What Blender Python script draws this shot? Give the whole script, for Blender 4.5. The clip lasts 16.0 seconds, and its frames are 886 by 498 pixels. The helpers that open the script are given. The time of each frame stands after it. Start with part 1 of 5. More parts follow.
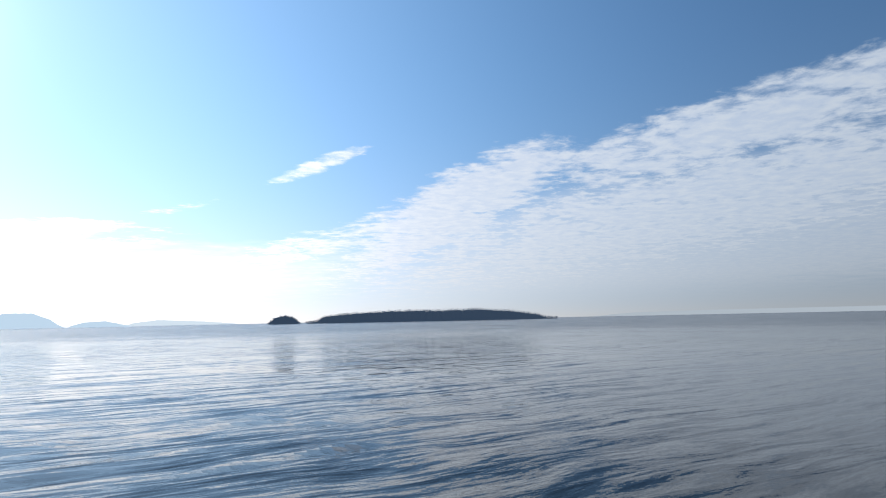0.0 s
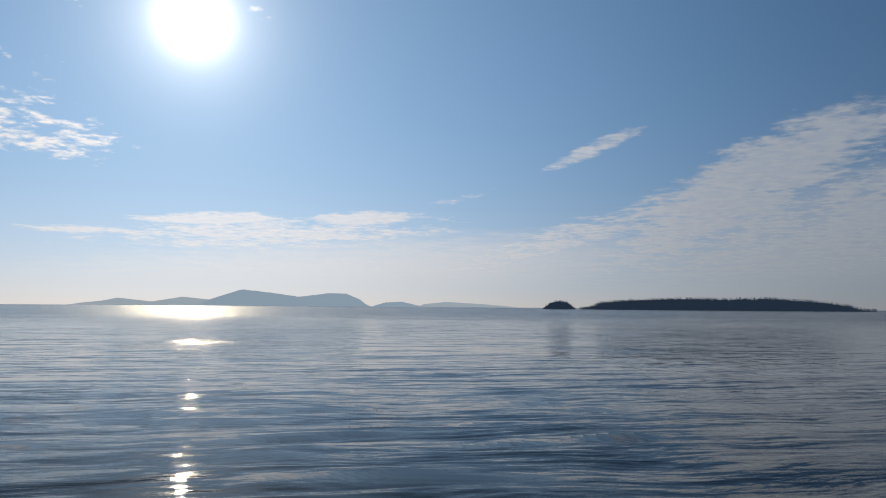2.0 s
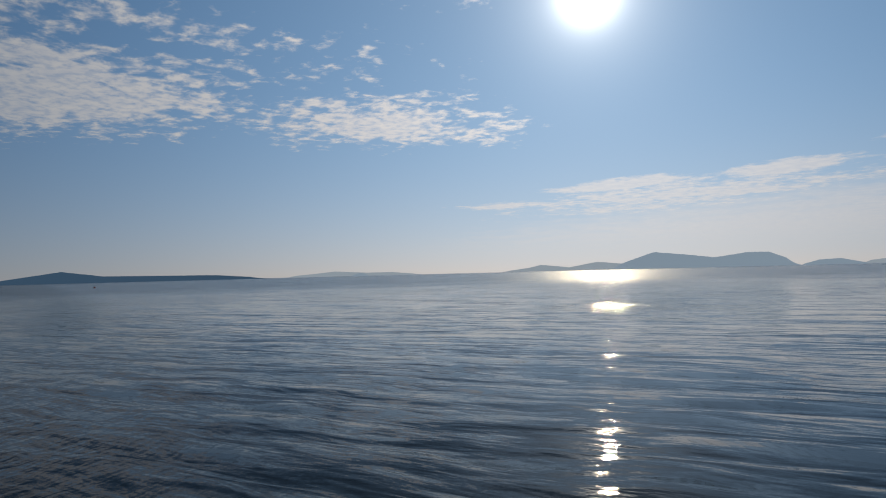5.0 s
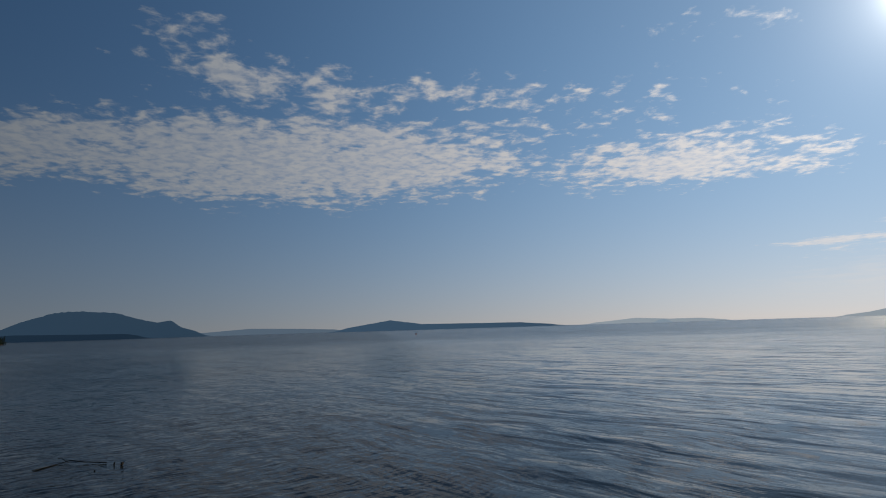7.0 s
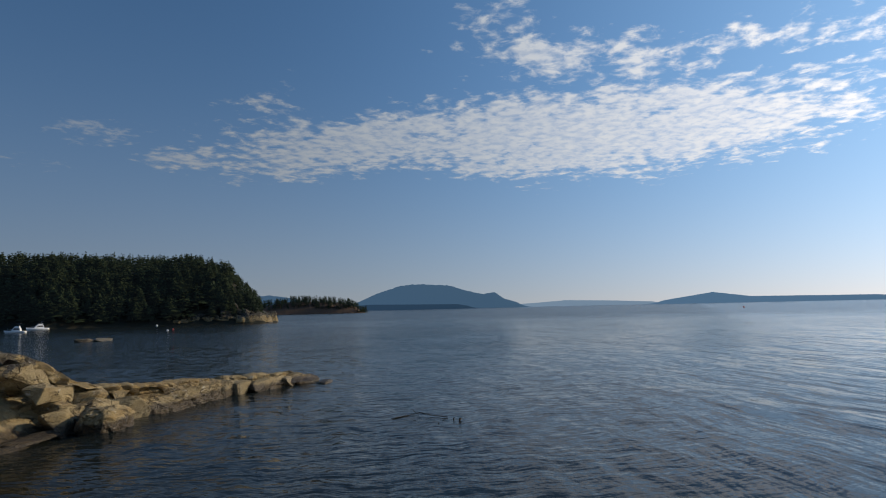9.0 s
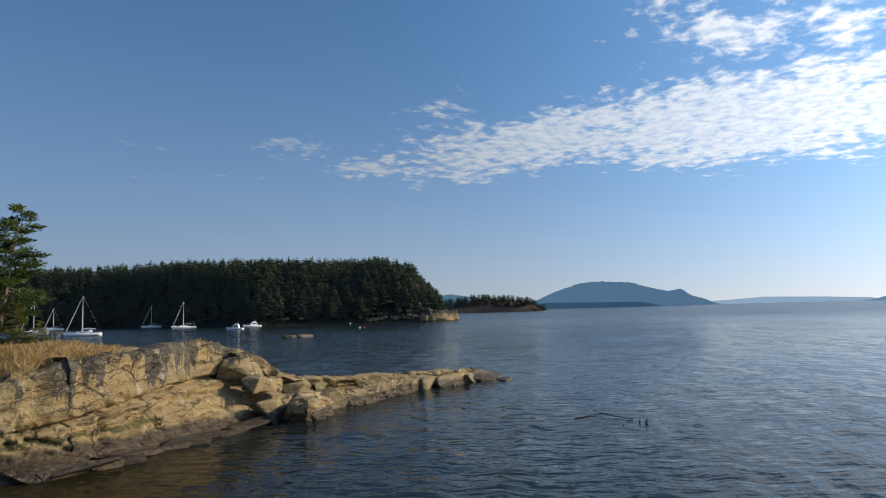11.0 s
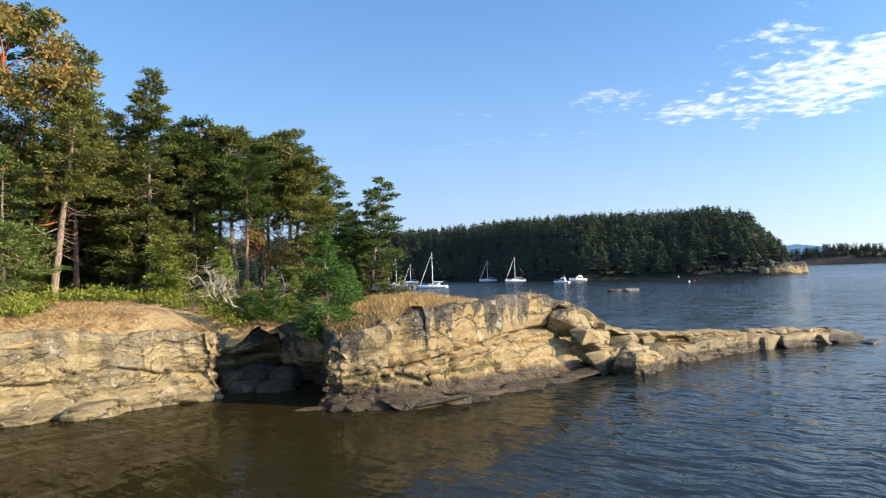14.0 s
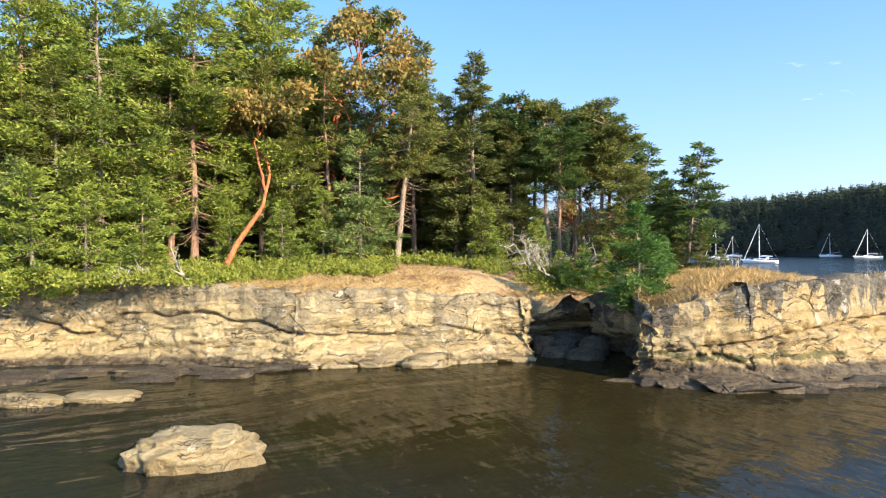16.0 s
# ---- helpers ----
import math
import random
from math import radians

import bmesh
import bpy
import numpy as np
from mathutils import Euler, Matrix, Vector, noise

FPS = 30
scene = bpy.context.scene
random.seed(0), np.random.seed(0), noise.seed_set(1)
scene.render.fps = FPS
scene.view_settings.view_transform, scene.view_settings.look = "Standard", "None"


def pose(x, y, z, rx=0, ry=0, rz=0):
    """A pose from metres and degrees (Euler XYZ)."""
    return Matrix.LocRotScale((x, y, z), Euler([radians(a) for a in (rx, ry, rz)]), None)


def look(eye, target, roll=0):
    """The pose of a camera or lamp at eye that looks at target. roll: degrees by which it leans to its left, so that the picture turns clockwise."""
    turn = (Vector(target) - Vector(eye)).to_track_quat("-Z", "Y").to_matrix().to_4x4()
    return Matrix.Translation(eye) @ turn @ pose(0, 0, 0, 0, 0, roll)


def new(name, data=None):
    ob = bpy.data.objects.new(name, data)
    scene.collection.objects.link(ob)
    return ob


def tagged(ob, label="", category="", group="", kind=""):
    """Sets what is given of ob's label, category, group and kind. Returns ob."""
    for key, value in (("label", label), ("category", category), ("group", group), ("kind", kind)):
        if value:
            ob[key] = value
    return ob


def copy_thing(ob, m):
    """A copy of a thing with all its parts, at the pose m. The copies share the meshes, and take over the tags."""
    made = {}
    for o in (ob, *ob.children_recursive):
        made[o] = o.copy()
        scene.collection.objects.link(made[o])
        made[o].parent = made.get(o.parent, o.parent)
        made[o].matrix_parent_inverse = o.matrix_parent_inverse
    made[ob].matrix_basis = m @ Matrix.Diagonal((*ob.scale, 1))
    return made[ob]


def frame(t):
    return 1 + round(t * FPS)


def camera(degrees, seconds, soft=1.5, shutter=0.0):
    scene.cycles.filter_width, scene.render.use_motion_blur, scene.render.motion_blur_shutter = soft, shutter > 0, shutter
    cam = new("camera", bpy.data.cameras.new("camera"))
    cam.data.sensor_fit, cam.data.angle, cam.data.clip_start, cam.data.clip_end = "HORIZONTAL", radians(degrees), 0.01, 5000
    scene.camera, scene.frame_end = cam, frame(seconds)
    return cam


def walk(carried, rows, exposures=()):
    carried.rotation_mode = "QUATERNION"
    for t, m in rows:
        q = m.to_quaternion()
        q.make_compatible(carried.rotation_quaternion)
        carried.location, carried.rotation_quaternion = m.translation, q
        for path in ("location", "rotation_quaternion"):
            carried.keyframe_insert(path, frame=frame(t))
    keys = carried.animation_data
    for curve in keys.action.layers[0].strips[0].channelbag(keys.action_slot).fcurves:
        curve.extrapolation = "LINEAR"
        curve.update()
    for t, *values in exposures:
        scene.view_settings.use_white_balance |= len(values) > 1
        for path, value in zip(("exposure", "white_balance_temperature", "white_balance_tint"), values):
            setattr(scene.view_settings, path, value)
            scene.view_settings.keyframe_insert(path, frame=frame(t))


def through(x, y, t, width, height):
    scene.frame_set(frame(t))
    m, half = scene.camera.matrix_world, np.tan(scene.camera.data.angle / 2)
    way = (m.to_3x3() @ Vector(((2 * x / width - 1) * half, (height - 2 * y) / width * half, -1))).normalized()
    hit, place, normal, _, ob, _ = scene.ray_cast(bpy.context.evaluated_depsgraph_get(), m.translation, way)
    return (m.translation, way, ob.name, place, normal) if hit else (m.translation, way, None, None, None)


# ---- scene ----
cam = camera(67.93, 16.0, soft=1.1)
EYE = 6.0
# seconds, yaw to the left, pitch up, roll
ROWS = [
    (0.0, 0.02, 6.06, -1.21),
    (0.5, 9.81, 8.38, -0.44),
    (1.0, 14.44, 7.30, 0.44),
    (1.5, 18.62, 5.89, 1.34),
    (2.0, 23.67, 4.98, 0.42),
    (2.5, 29.99, 4.63, 0.36),
    (3.0, 36.24, 3.95, 0.03),
    (3.5, 42.13, 3.10, 0.13),
    (4.0, 47.72, 1.82, 1.13),
    (4.2, 49.53, 1.24, 0.80),
    (6.3, 74.32, 7.16, -2.38),
    (6.5, 76.58, 7.33, -2.06),
    (7.0, 83.75, 6.85, -1.77),
    (7.5, 89.91, 6.22, -0.69),
    (8.0, 96.06, 5.05, -1.00),
    (8.5, 103.63, 4.94, -1.08),
    (9.0, 110.68, 5.12, -1.28),
    (9.2, 113.10, 5.21, -1.35),
    (11.3, 127.81, 5.10, -1.86),
    (11.5, 129.15, 4.91, -2.15),
    (12.0, 133.80, 4.40, -2.04),
    (12.5, 138.61, 3.31, -2.07),
    (13.0, 143.61, 2.66, -1.41),
    (13.5, 148.59, 2.37, -1.67),
    (14.0, 153.80, 2.15, -1.89),
    (14.5, 159.14, 1.97, -2.13),
    (15.0, 164.70, 1.72, -2.19),
    (15.5, 172.17, 1.43, -0.79),
    (16.0, 180.48, 0.17, -0.64),
]
EXPOSURES = [(0.0, 0.40), (0.5, -0.22), (1.0, -0.5), (1.5, -0.6), (3.5, -0.97), (4.2, -0.97), (6.5, -1.03), (7.0, -0.95), (8.0, -0.40), (9.0, 0.05), (11.5, 0.90), (12.5, 1.32), (13.5, 1.65), (14.5, 1.9), (16.0, 2.25)]
walk(cam, [(t, pose(0, 0, EYE, 90 + pitch, 0, yaw) @ pose(0, 0, 0, 0, 0, roll)) for t, yaw, pitch, roll in ROWS], EXPOSURES)

SUN_AZ, SUN_EL = 45.2, 22.5
SKY_STRENGTH, SUN_STRENGTH = 0.12, 2.9


def at(az, d, z=0.0):
    """A place by its bearing (degrees to the left of +y) and its range from the origin."""
    return Vector((-math.sin(radians(az)) * d, math.cos(radians(az)) * d, z))


# ---------- node helpers ----------
class Nodes:
    def __init__(self, tree):
        self.t = tree
        tree.nodes.clear()

    def put(self, sock, v):
        if isinstance(v, bpy.types.NodeSocket):
            self.t.links.new(v, sock)
        elif v is not None:
            sock.default_value = v

    def m(self, op, a, b=None, c=None, clamp=False):
        n = self.t.nodes.new("ShaderNodeMath")
        n.operation, n.use_clamp = op, clamp
        for s, v in zip(n.inputs, (a, b, c)):
            self.put(s, v)
        return n.outputs[0]

    def v(self, op, a, b=None):
        n = self.t.nodes.new("ShaderNodeVectorMath")
        n.operation = op
        self.put(n.inputs[0], a)
        if op == "SCALE":
            self.put(n.inputs[3], b)
        else:
            self.put(n.inputs[1], b)
        return n.outputs["Value"] if op in ("DOT_PRODUCT", "LENGTH", "DISTANCE") else n.outputs[0]

    def step(self, x, lo, hi, out0=0.0, out1=1.0):
        n = self.t.nodes.new("ShaderNodeMapRange")
        n.interpolation_type = "SMOOTHSTEP"
        for s, v in zip(n.inputs, (x, lo, hi, out0, out1)):
            self.put(s, v)
        return n.outputs[0]

    def noise(self, vec, scale, detail=4.0, rough=0.55, distort=0.0):
        n = self.t.nodes.new("ShaderNodeTexNoise")
        self.put(n.inputs["Vector"], vec)
        n.inputs["Scale"].default_value, n.inputs["Detail"].default_value = scale, detail
        n.inputs["Roughness"].default_value, n.inputs["Distortion"].default_value = rough, distort
        return n.outputs[0]

    def voronoi(self, vec, scale, feature="DISTANCE_TO_EDGE"):
        n = self.t.nodes.new("ShaderNodeTexVoronoi")
        n.feature = feature
        self.put(n.inputs["Vector"], vec)
        n.inputs["Scale"].default_value = scale
        return n.outputs[0]

    def mix(self, f, a, b):
        n = self.t.nodes.new("ShaderNodeMix")
        n.data_type = "RGBA"
        self.put(n.inputs[0], f)
        self.put(n.inputs[6], (*a, 1) if isinstance(a, tuple) else a)
        self.put(n.inputs[7], (*b, 1) if isinstance(b, tuple) else b)
        return n.outputs[2]

    def xyz(self, x=0.0, y=0.0, z=0.0):
        n = self.t.nodes.new("ShaderNodeCombineXYZ")
        for s, v in zip(n.inputs, (x, y, z)):
            self.put(s, v)
        return n.outputs[0]

    def split(self, vec):
        n = self.t.nodes.new("ShaderNodeSeparateXYZ")
        self.put(n.inputs[0], vec)
        return n.outputs

    def place(self):
        return self.t.nodes.new("ShaderNodeNewGeometry").outputs["Position"]

    def own(self):
        return self.t.nodes.new("ShaderNodeTexCoord").outputs["Object"]

    def rand(self):
        return self.t.nodes.new("ShaderNodeObjectInfo").outputs["Random"]

    def island(self):
        return self.t.nodes.new("ShaderNodeNewGeometry").outputs["Random Per Island"]

    def bump(self, height, strength=1.0, distance=0.1):
        n = self.t.nodes.new("ShaderNodeBump")
        n.inputs["Strength"].default_value, n.inputs["Distance"].default_value = strength, distance
        self.put(n.inputs["Height"], height)
        return n.outputs[0]

    def surface(self, color, rough=0.8, normal=None, metal=0.0, spec=None, ior=None):
        n = self.t.nodes.new("ShaderNodeBsdfPrincipled")
        self.put(n.inputs["Base Color"], (*color, 1) if isinstance(color, tuple) else color)
        self.put(n.inputs["Roughness"], rough)
        self.put(n.inputs["Metallic"], metal)
        if spec is not None:
            self.put(n.inputs["Specular IOR Level"], spec)
        if ior:
            n.inputs["IOR"].default_value = ior
        if normal is not None:
            self.put(n.inputs["Normal"], normal)
        return n.outputs[0]

    def out(self, shader):
        o = self.t.nodes.new("ShaderNodeOutputMaterial")
        self.t.links.new(shader, o.inputs[0])


def material(name):
    m = bpy.data.materials.new(name)
    m.use_nodes = True
    return m, Nodes(m.node_tree)


# ---------- sky ----------
def make_sky():
    w = bpy.data.worlds.new("sky")
    scene.world = w
    w.use_nodes = True
    n = Nodes(w.node_tree)
    ray = n.t.nodes.new("ShaderNodeTexCoord").outputs["Generated"]
    x, y, z = n.split(ray)
    zc = n.m("MAXIMUM", z, 0.004)
    sky = n.t.nodes.new("ShaderNodeTexSky")
    sky.sky_type, sky.sun_disc = "NISHITA", False
    sky.sun_elevation, sky.sun_rotation = radians(SUN_EL), radians(-SUN_AZ)
    sky.altitude, sky.air_density, sky.dust_density, sky.ozone_density = 0, 1.0, 0.0, 1.6
    n.put(sky.inputs[0], n.xyz(x, y, n.m("ADD", n.m("MULTIPLY", zc, 0.85), 0.14)))
    color = n.v("MULTIPLY", n.v("SCALE", sky.outputs[0], SKY_STRENGTH), (0.60, 0.97, 1.18))
    # angle to the sun: clear air and cloud are brighter towards it
    s = at(SUN_AZ, math.cos(radians(SUN_EL)), math.sin(radians(SUN_EL)))
    dot = n.m("MINIMUM", n.v("DOT_PRODUCT", n.v("NORMALIZE", ray), tuple(s)), 1.0)
    ang = n.m("MULTIPLY", n.m("ARCCOSINE", dot), 57.29578)
    ahead = n.m("POWER", 2.0, n.step(ang, 12.0, 80.0, 0.1, -0.92))
    color = n.v("SCALE", color, ahead)
    # bearing and height in degrees
    az = n.m("MULTIPLY", n.m("ARCTAN2", n.m("MULTIPLY", x, -1.0), y), 57.29578)
    el = n.m("MULTIPLY", n.m("ARCSINE", z), 57.29578)
    # cloud layer: a flat sheet seen in perspective
    flat = n.m("ADD", zc, 0.05)
    sheet = n.xyz(n.m("DIVIDE", x, flat), n.m("DIVIDE", y, flat), 0.0)
    fine = n.noise(sheet, 9.5, 7.0, 0.62, 0.25)
    broad = n.noise(sheet, 2.6, 4.0, 0.55, 0.2)
    rough = n.m("ADD", n.m("MULTIPLY", fine, 0.62), n.m("MULTIPLY", broad, 0.38))

    def patch(ca, ce, ra, re, tilt, gain=1.0):
        """How deep a bearing and height lie in an oval of cloud: 1 in the middle, 0 at its rim."""
        da, de = n.m("SUBTRACT", az, ca), n.m("SUBTRACT", el, ce)
        c, s = math.cos(radians(tilt)), math.sin(radians(tilt))
        u = n.m("ADD", n.m("MULTIPLY", da, c / ra), n.m("MULTIPLY", de, s / ra))
        v = n.m("ADD", n.m("MULTIPLY", da, -s / re), n.m("MULTIPLY", de, c / re))
        r2 = n.m("ADD", n.m("MULTIPLY", u, u), n.m("MULTIPLY", v, v))
        return n.m("MULTIPLY", n.m("SUBTRACT", 1.0, r2), gain)

    def union(ps):
        a = ps[0]
        for b in ps[1:]:
            a = n.m("MAXIMUM", a, b)
        return a

    mackerel = union([patch(*p) for p in MACKEREL])
    dense = n.m("ADD", n.m("MULTIPLY", mackerel, 0.34), n.m("SUBTRACT", rough, 0.62))
    puffs = n.m("MULTIPLY", n.step(dense, 0.0, 0.15), n.step(n.noise(sheet, 19.0, 3.0, 0.6, 0.2), 0.34, 0.58, 0.68, 1.0))
    bank = union([patch(*p) for p in BANKS])
    soft = n.m("ADD", n.m("MULTIPLY", fine, 0.45), n.m("MULTIPLY", broad, 0.55))
    veil = n.m("ADD", n.m("MULTIPLY", bank, 0.46), n.m("MULTIPLY", n.m("SUBTRACT", soft, 0.54), 1.4))
    streaks = n.m("MAXIMUM", n.step(veil, 0.0, 0.30), n.m("MULTIPLY", n.step(n.m("ADD", union([patch(-24, 6.5, 40, 7.5, -6), patch(28, 3.2, 34, 3.6, -3, 0.75)]), n.m("MULTIPLY", n.m("SUBTRACT", broad, 0.5), 0.8)), 0.0, 0.8), 0.8))
    cover = n.m("MULTIPLY", n.m("MAXIMUM", n.m("MULTIPLY", puffs, n.step(az, 128.0, 142.0, 0.9, 0.55)), n.m("MULTIPLY", streaks, 0.72)), n.step(el, 0.2, 3.5))
    bright = n.m("MULTIPLY", n.m("ADD", CLOUD_BASE, n.m("MULTIPLY", CLOUD_SUN, n.m("EXPONENT", n.m("DIVIDE", ang, -28.0)))), n.step(az, 60.0, 135.0, 1.0, 0.39))
    tone = n.mix(n.step(fine, 0.35, 0.7), (0.78, 0.84, 0.95), (0.98, 0.99, 1.0))
    color = n.mix(cover, color, n.v("SCALE", tone, n.m("MULTIPLY", bright, n.m("SUBTRACT", 1.0, n.m("MULTIPLY", n.step(az, 20.0, 0.0), 0.27)))))
    # pale haze low over the water, warmer and brighter towards the sun
    color = n.v("MULTIPLY", color, n.mix(n.step(ang, 12.0, 75.0), (1.10, 1.0, 0.93), n.mix(n.step(ang, 90.0, 135.0), (0.935, 1.0, 1.07), (0.985, 1.0, 1.02))))
    level = n.m("MULTIPLY", n.m("POWER", 2.0, n.step(ang, 12.0, 80.0, 0.1, -0.68)), n.m("ADD", HAZE, n.m("MULTIPLY", HAZE_SUN, n.m("EXPONENT", n.m("DIVIDE", ang, -50.0)))))
    thick = n.m("MULTIPLY", n.m("EXPONENT", n.m("DIVIDE", n.m("MAXIMUM", el, 0.0), n.step(ang, 40.0, 120.0, -5.6, -9.5))), 0.95)
    air = n.mix(n.step(ang, 18.0, 75.0), (1.12, 1.0, 0.92), (0.95, 1.0, 1.06))
    color = n.mix(thick, color, n.v("SCALE", air, level))
    glow = n.m("ADD", n.m("MULTIPLY", n.m("EXPONENT", n.m("DIVIDE", ang, -2.4)), AUREOLE), n.m("MULTIPLY", n.m("EXPONENT", n.m("MULTIPLY", n.m("POWER", n.m("DIVIDE", ang, 1.85), 2.0), -1.0)), 3.6))
    glow = n.m("ADD", glow, n.m("MULTIPLY", n.m("EXPONENT", n.m("DIVIDE", ang, -5.0)), 0.25))
    color = n.v("ADD", color, n.v("SCALE", n.xyz(1.0, 0.96, 0.88), glow))
    color = n.v("ADD", color, n.v("SCALE", n.xyz(0.90, 1.0, 1.02), n.m("MULTIPLY", n.m("EXPONENT", n.m("DIVIDE", ang, -20.0)), 0.46)))
    bg = n.t.nodes.new("ShaderNodeBackground")
    n.put(bg.inputs[0], color)
    o = n.t.nodes.new("ShaderNodeOutputWorld")
    n.t.links.new(bg.outputs[0], o.inputs[0])


# ovals of cloud: bearing, height, half width, half height, slope, gain
MACKEREL = [
    (97, 14.6, 29, 5.0, 0, 1.0), (97, 20.6, 19, 4.0, 8, 0.62), (104, 23.2, 10, 3.0, 8, 0.42), (80, 20.0, 13, 3.0, 5, 0.45), (70, 18.2, 14, 4.0, 0, 0.42), (64, 13.2, 15, 3.2, 0, 0.80), (54, 12.6, 6, 2.2, 0, 0.6),
    (118, 14.4, 18, 3.6, -8, 0.85), (131, 12.9, 8, 1.8, -8, 0.62), (127, 16.0, 9, 3.0, -18, 0.40), (139, 14.0, 6, 1.6, -5, 0.42), (142, 11.6, 5, 1.0, 0, 0.35), (60, 18.5, 7, 2.5, 10, 0.3), (40, 23.6, 3.5, 1.0, 0, 0.42), (61, 23.2, 8, 2.2, 0, 0.36), (151, 13.8, 4, 1.0, 10, 0.30), (149.5, 11.0, 3, 0.7, 5, 0.32),
]
BANKS = [
    (-2, 10.2, 14, 3.4, -24, 1.0), (-27, 14.8, 26, 3.6, -10, 0.9), (-22, 8.6, 36, 5.4, -9, 0.95), (-8, 4.5, 24, 3.0, -4, 0.6), (10.5, 13.4, 5.5, 0.75, -20, 0.75), (22, 9.5, 3.2, 0.4, -12, 0.5),
    (38, 6.0, 17, 1.7, -3, 0.66), (31, 7.5, 6, 0.75, -4, 1.05), (43, 7.1, 7, 0.65, -3, 1.05), (36, 5.9, 12, 0.6, -1, 0.75), (52, 5.7, 6, 0.35, 0, 0.7), (14, 5.6, 14, 1.6, -16, 0.7), (0, 8.0, 15, 2.6, -24, 0.9),
]
CLOUD_BASE, CLOUD_SUN = 0.78, 0.9
HAZE, HAZE_SUN, AUREOLE = 0.18, 1.35, 2.3
make_sky()
sun = new("sun", bpy.data.lights.new("sun", "SUN"))
sun.data.energy, sun.data.angle, sun.data.color = SUN_STRENGTH, radians(0.53), (1.0, 0.81, 0.53)
sun.matrix_world = look(at(SUN_AZ, 100, 60), (0, 0, 60 - 100 * math.tan(radians(SUN_EL))))


# ---------- materials ----------
def mat_water():
    m, n = material("sea_water")
    p = n.place()
    x, y, z = n.split(p)
    # ripples, with calm lanes between
    def slopes(scale, detail, shift):
        t = n.t.nodes.new("ShaderNodeTexNoise")
        n.put(t.inputs["Vector"], n.v("ADD", p, (shift, 0.0, 0.0)))
        t.inputs["Scale"].default_value, t.inputs["Detail"].default_value, t.inputs["Roughness"].default_value = scale, detail, 0.6
        return n.v("SUBTRACT", t.outputs["Color"], (0.5, 0.5, 0.5))
    # the cove is shallow over sand and weed
    cove = n.step(n.m("ADD", n.v("DISTANCE", p, (-1.0, -31.0, 0.0)), n.m("MULTIPLY", n.noise(p, 0.12, 2.0), 14.0)), 14.0, 36.0, 1.0, 0.0)
    lanes = n.step(n.noise(p, 0.022, 6.0, 0.62, 0.8), 0.40, 0.60, 0.55, 1.0)
    far = n.v("LENGTH", p)
    wavy = n.noise(p, 0.03, 3.0, 0.6)

    def breeze(az, d, r, soft):
        """A patch of water that a breath of wind has roughened."""
        gap = n.m("ADD", n.v("DISTANCE", p, tuple(at(az, d))), n.m("MULTIPLY", n.m("SUBTRACT", wavy, 0.5), r * 1.2))
        return n.step(gap, r, r * soft)
    open_sea = n.step(n.m("ADD", far, n.m("MULTIPLY", n.m("SUBTRACT", wavy, 0.5), 120.0)), 240.0, 340.0)
    for spot in [(44.7, 107.0, 17.0, 0.6)]:
        open_sea = n.m("MAXIMUM", open_sea, breeze(*spot))
    open_sea = n.m("MULTIPLY", open_sea, n.step(n.noise(p, 0.35, 4.0, 0.7), 0.38, 0.58, 0.25, 1.0))
    open_sea = n.m("MAXIMUM", open_sea, breeze(147.0, 230.0, 165.0, 0.75))
    open_sea = n.m("MAXIMUM", open_sea, n.step(far, 50.0, 200.0, 0.0, 0.30))
    lee = n.step(n.m("ADD", y, n.m("MULTIPLY", wavy, 16.0)), 4.0, 22.0, 0.85, 1.0)
    # crests lie across the wind's way
    along = n.v("DOT_PRODUCT", p, (-0.55, 0.83, 0.0))
    across = n.v("DOT_PRODUCT", p, (0.83, 0.55, 0.0))
    bow = n.m("MULTIPLY", n.noise(p, 0.07, 2.0), 5.0)

    def crests(scale, stretch, detail, seed):
        return n.m("SUBTRACT", n.noise(n.xyz(n.m("ADD", along, bow), n.m("MULTIPLY", across, stretch), seed), scale, detail, 0.6, 0.2), 0.5)
    # a second, finer set of wavelets runs a little across the first
    def wavelets(scale, stretch, turn, seed):
        c, k = math.cos(radians(turn)), math.sin(radians(turn))
        u = n.m("ADD", n.m("MULTIPLY", along, c), n.m("MULTIPLY", across, k))
        w = n.m("SUBTRACT", n.m("MULTIPLY", across, c), n.m("MULTIPLY", along, k))
        return n.m("SUBTRACT", n.noise(n.xyz(n.m("ADD", u, n.m("MULTIPLY", bow, 0.6)), n.m("MULTIPLY", w, stretch), seed), scale, 2.0, 0.55, 0.5), 0.5)
    ripple = n.m("ADD", n.m("MULTIPLY", crests(0.75, 0.08, 1.0, 3.0), 0.46), n.m("MULTIPLY", crests(2.2, 0.10, 2.0, 9.0), n.m("ADD", 0.52, n.m("MULTIPLY", open_sea, 0.50))))
    ripple = n.m("ADD", ripple, n.m("ADD", n.m("MULTIPLY", wavelets(3.8, 0.11, 12.0, 15.0), 0.32), n.m("MULTIPLY", wavelets(7.0, 0.15, -10.0, 21.0), 0.20)))
    quiet = n.m("SUBTRACT", 1.0, n.m("MULTIPLY", cove, 0.5))
    tilt = n.v("ADD", n.v("SCALE", n.xyz(-0.55, 0.83, 0.0), n.m("MULTIPLY", ripple, n.m("MULTIPLY", quiet, lee))), n.v("SCALE", slopes(9.0, 2.0, 0.0), n.m("ADD", 0.13, n.m("MULTIPLY", open_sea, 0.75))))
    # by the rocks the ripples bend round and run in towards the cove
    inshore = n.step(n.m("ADD", y, n.m("MULTIPLY", wavy, 20.0)), 26.0, -8.0)
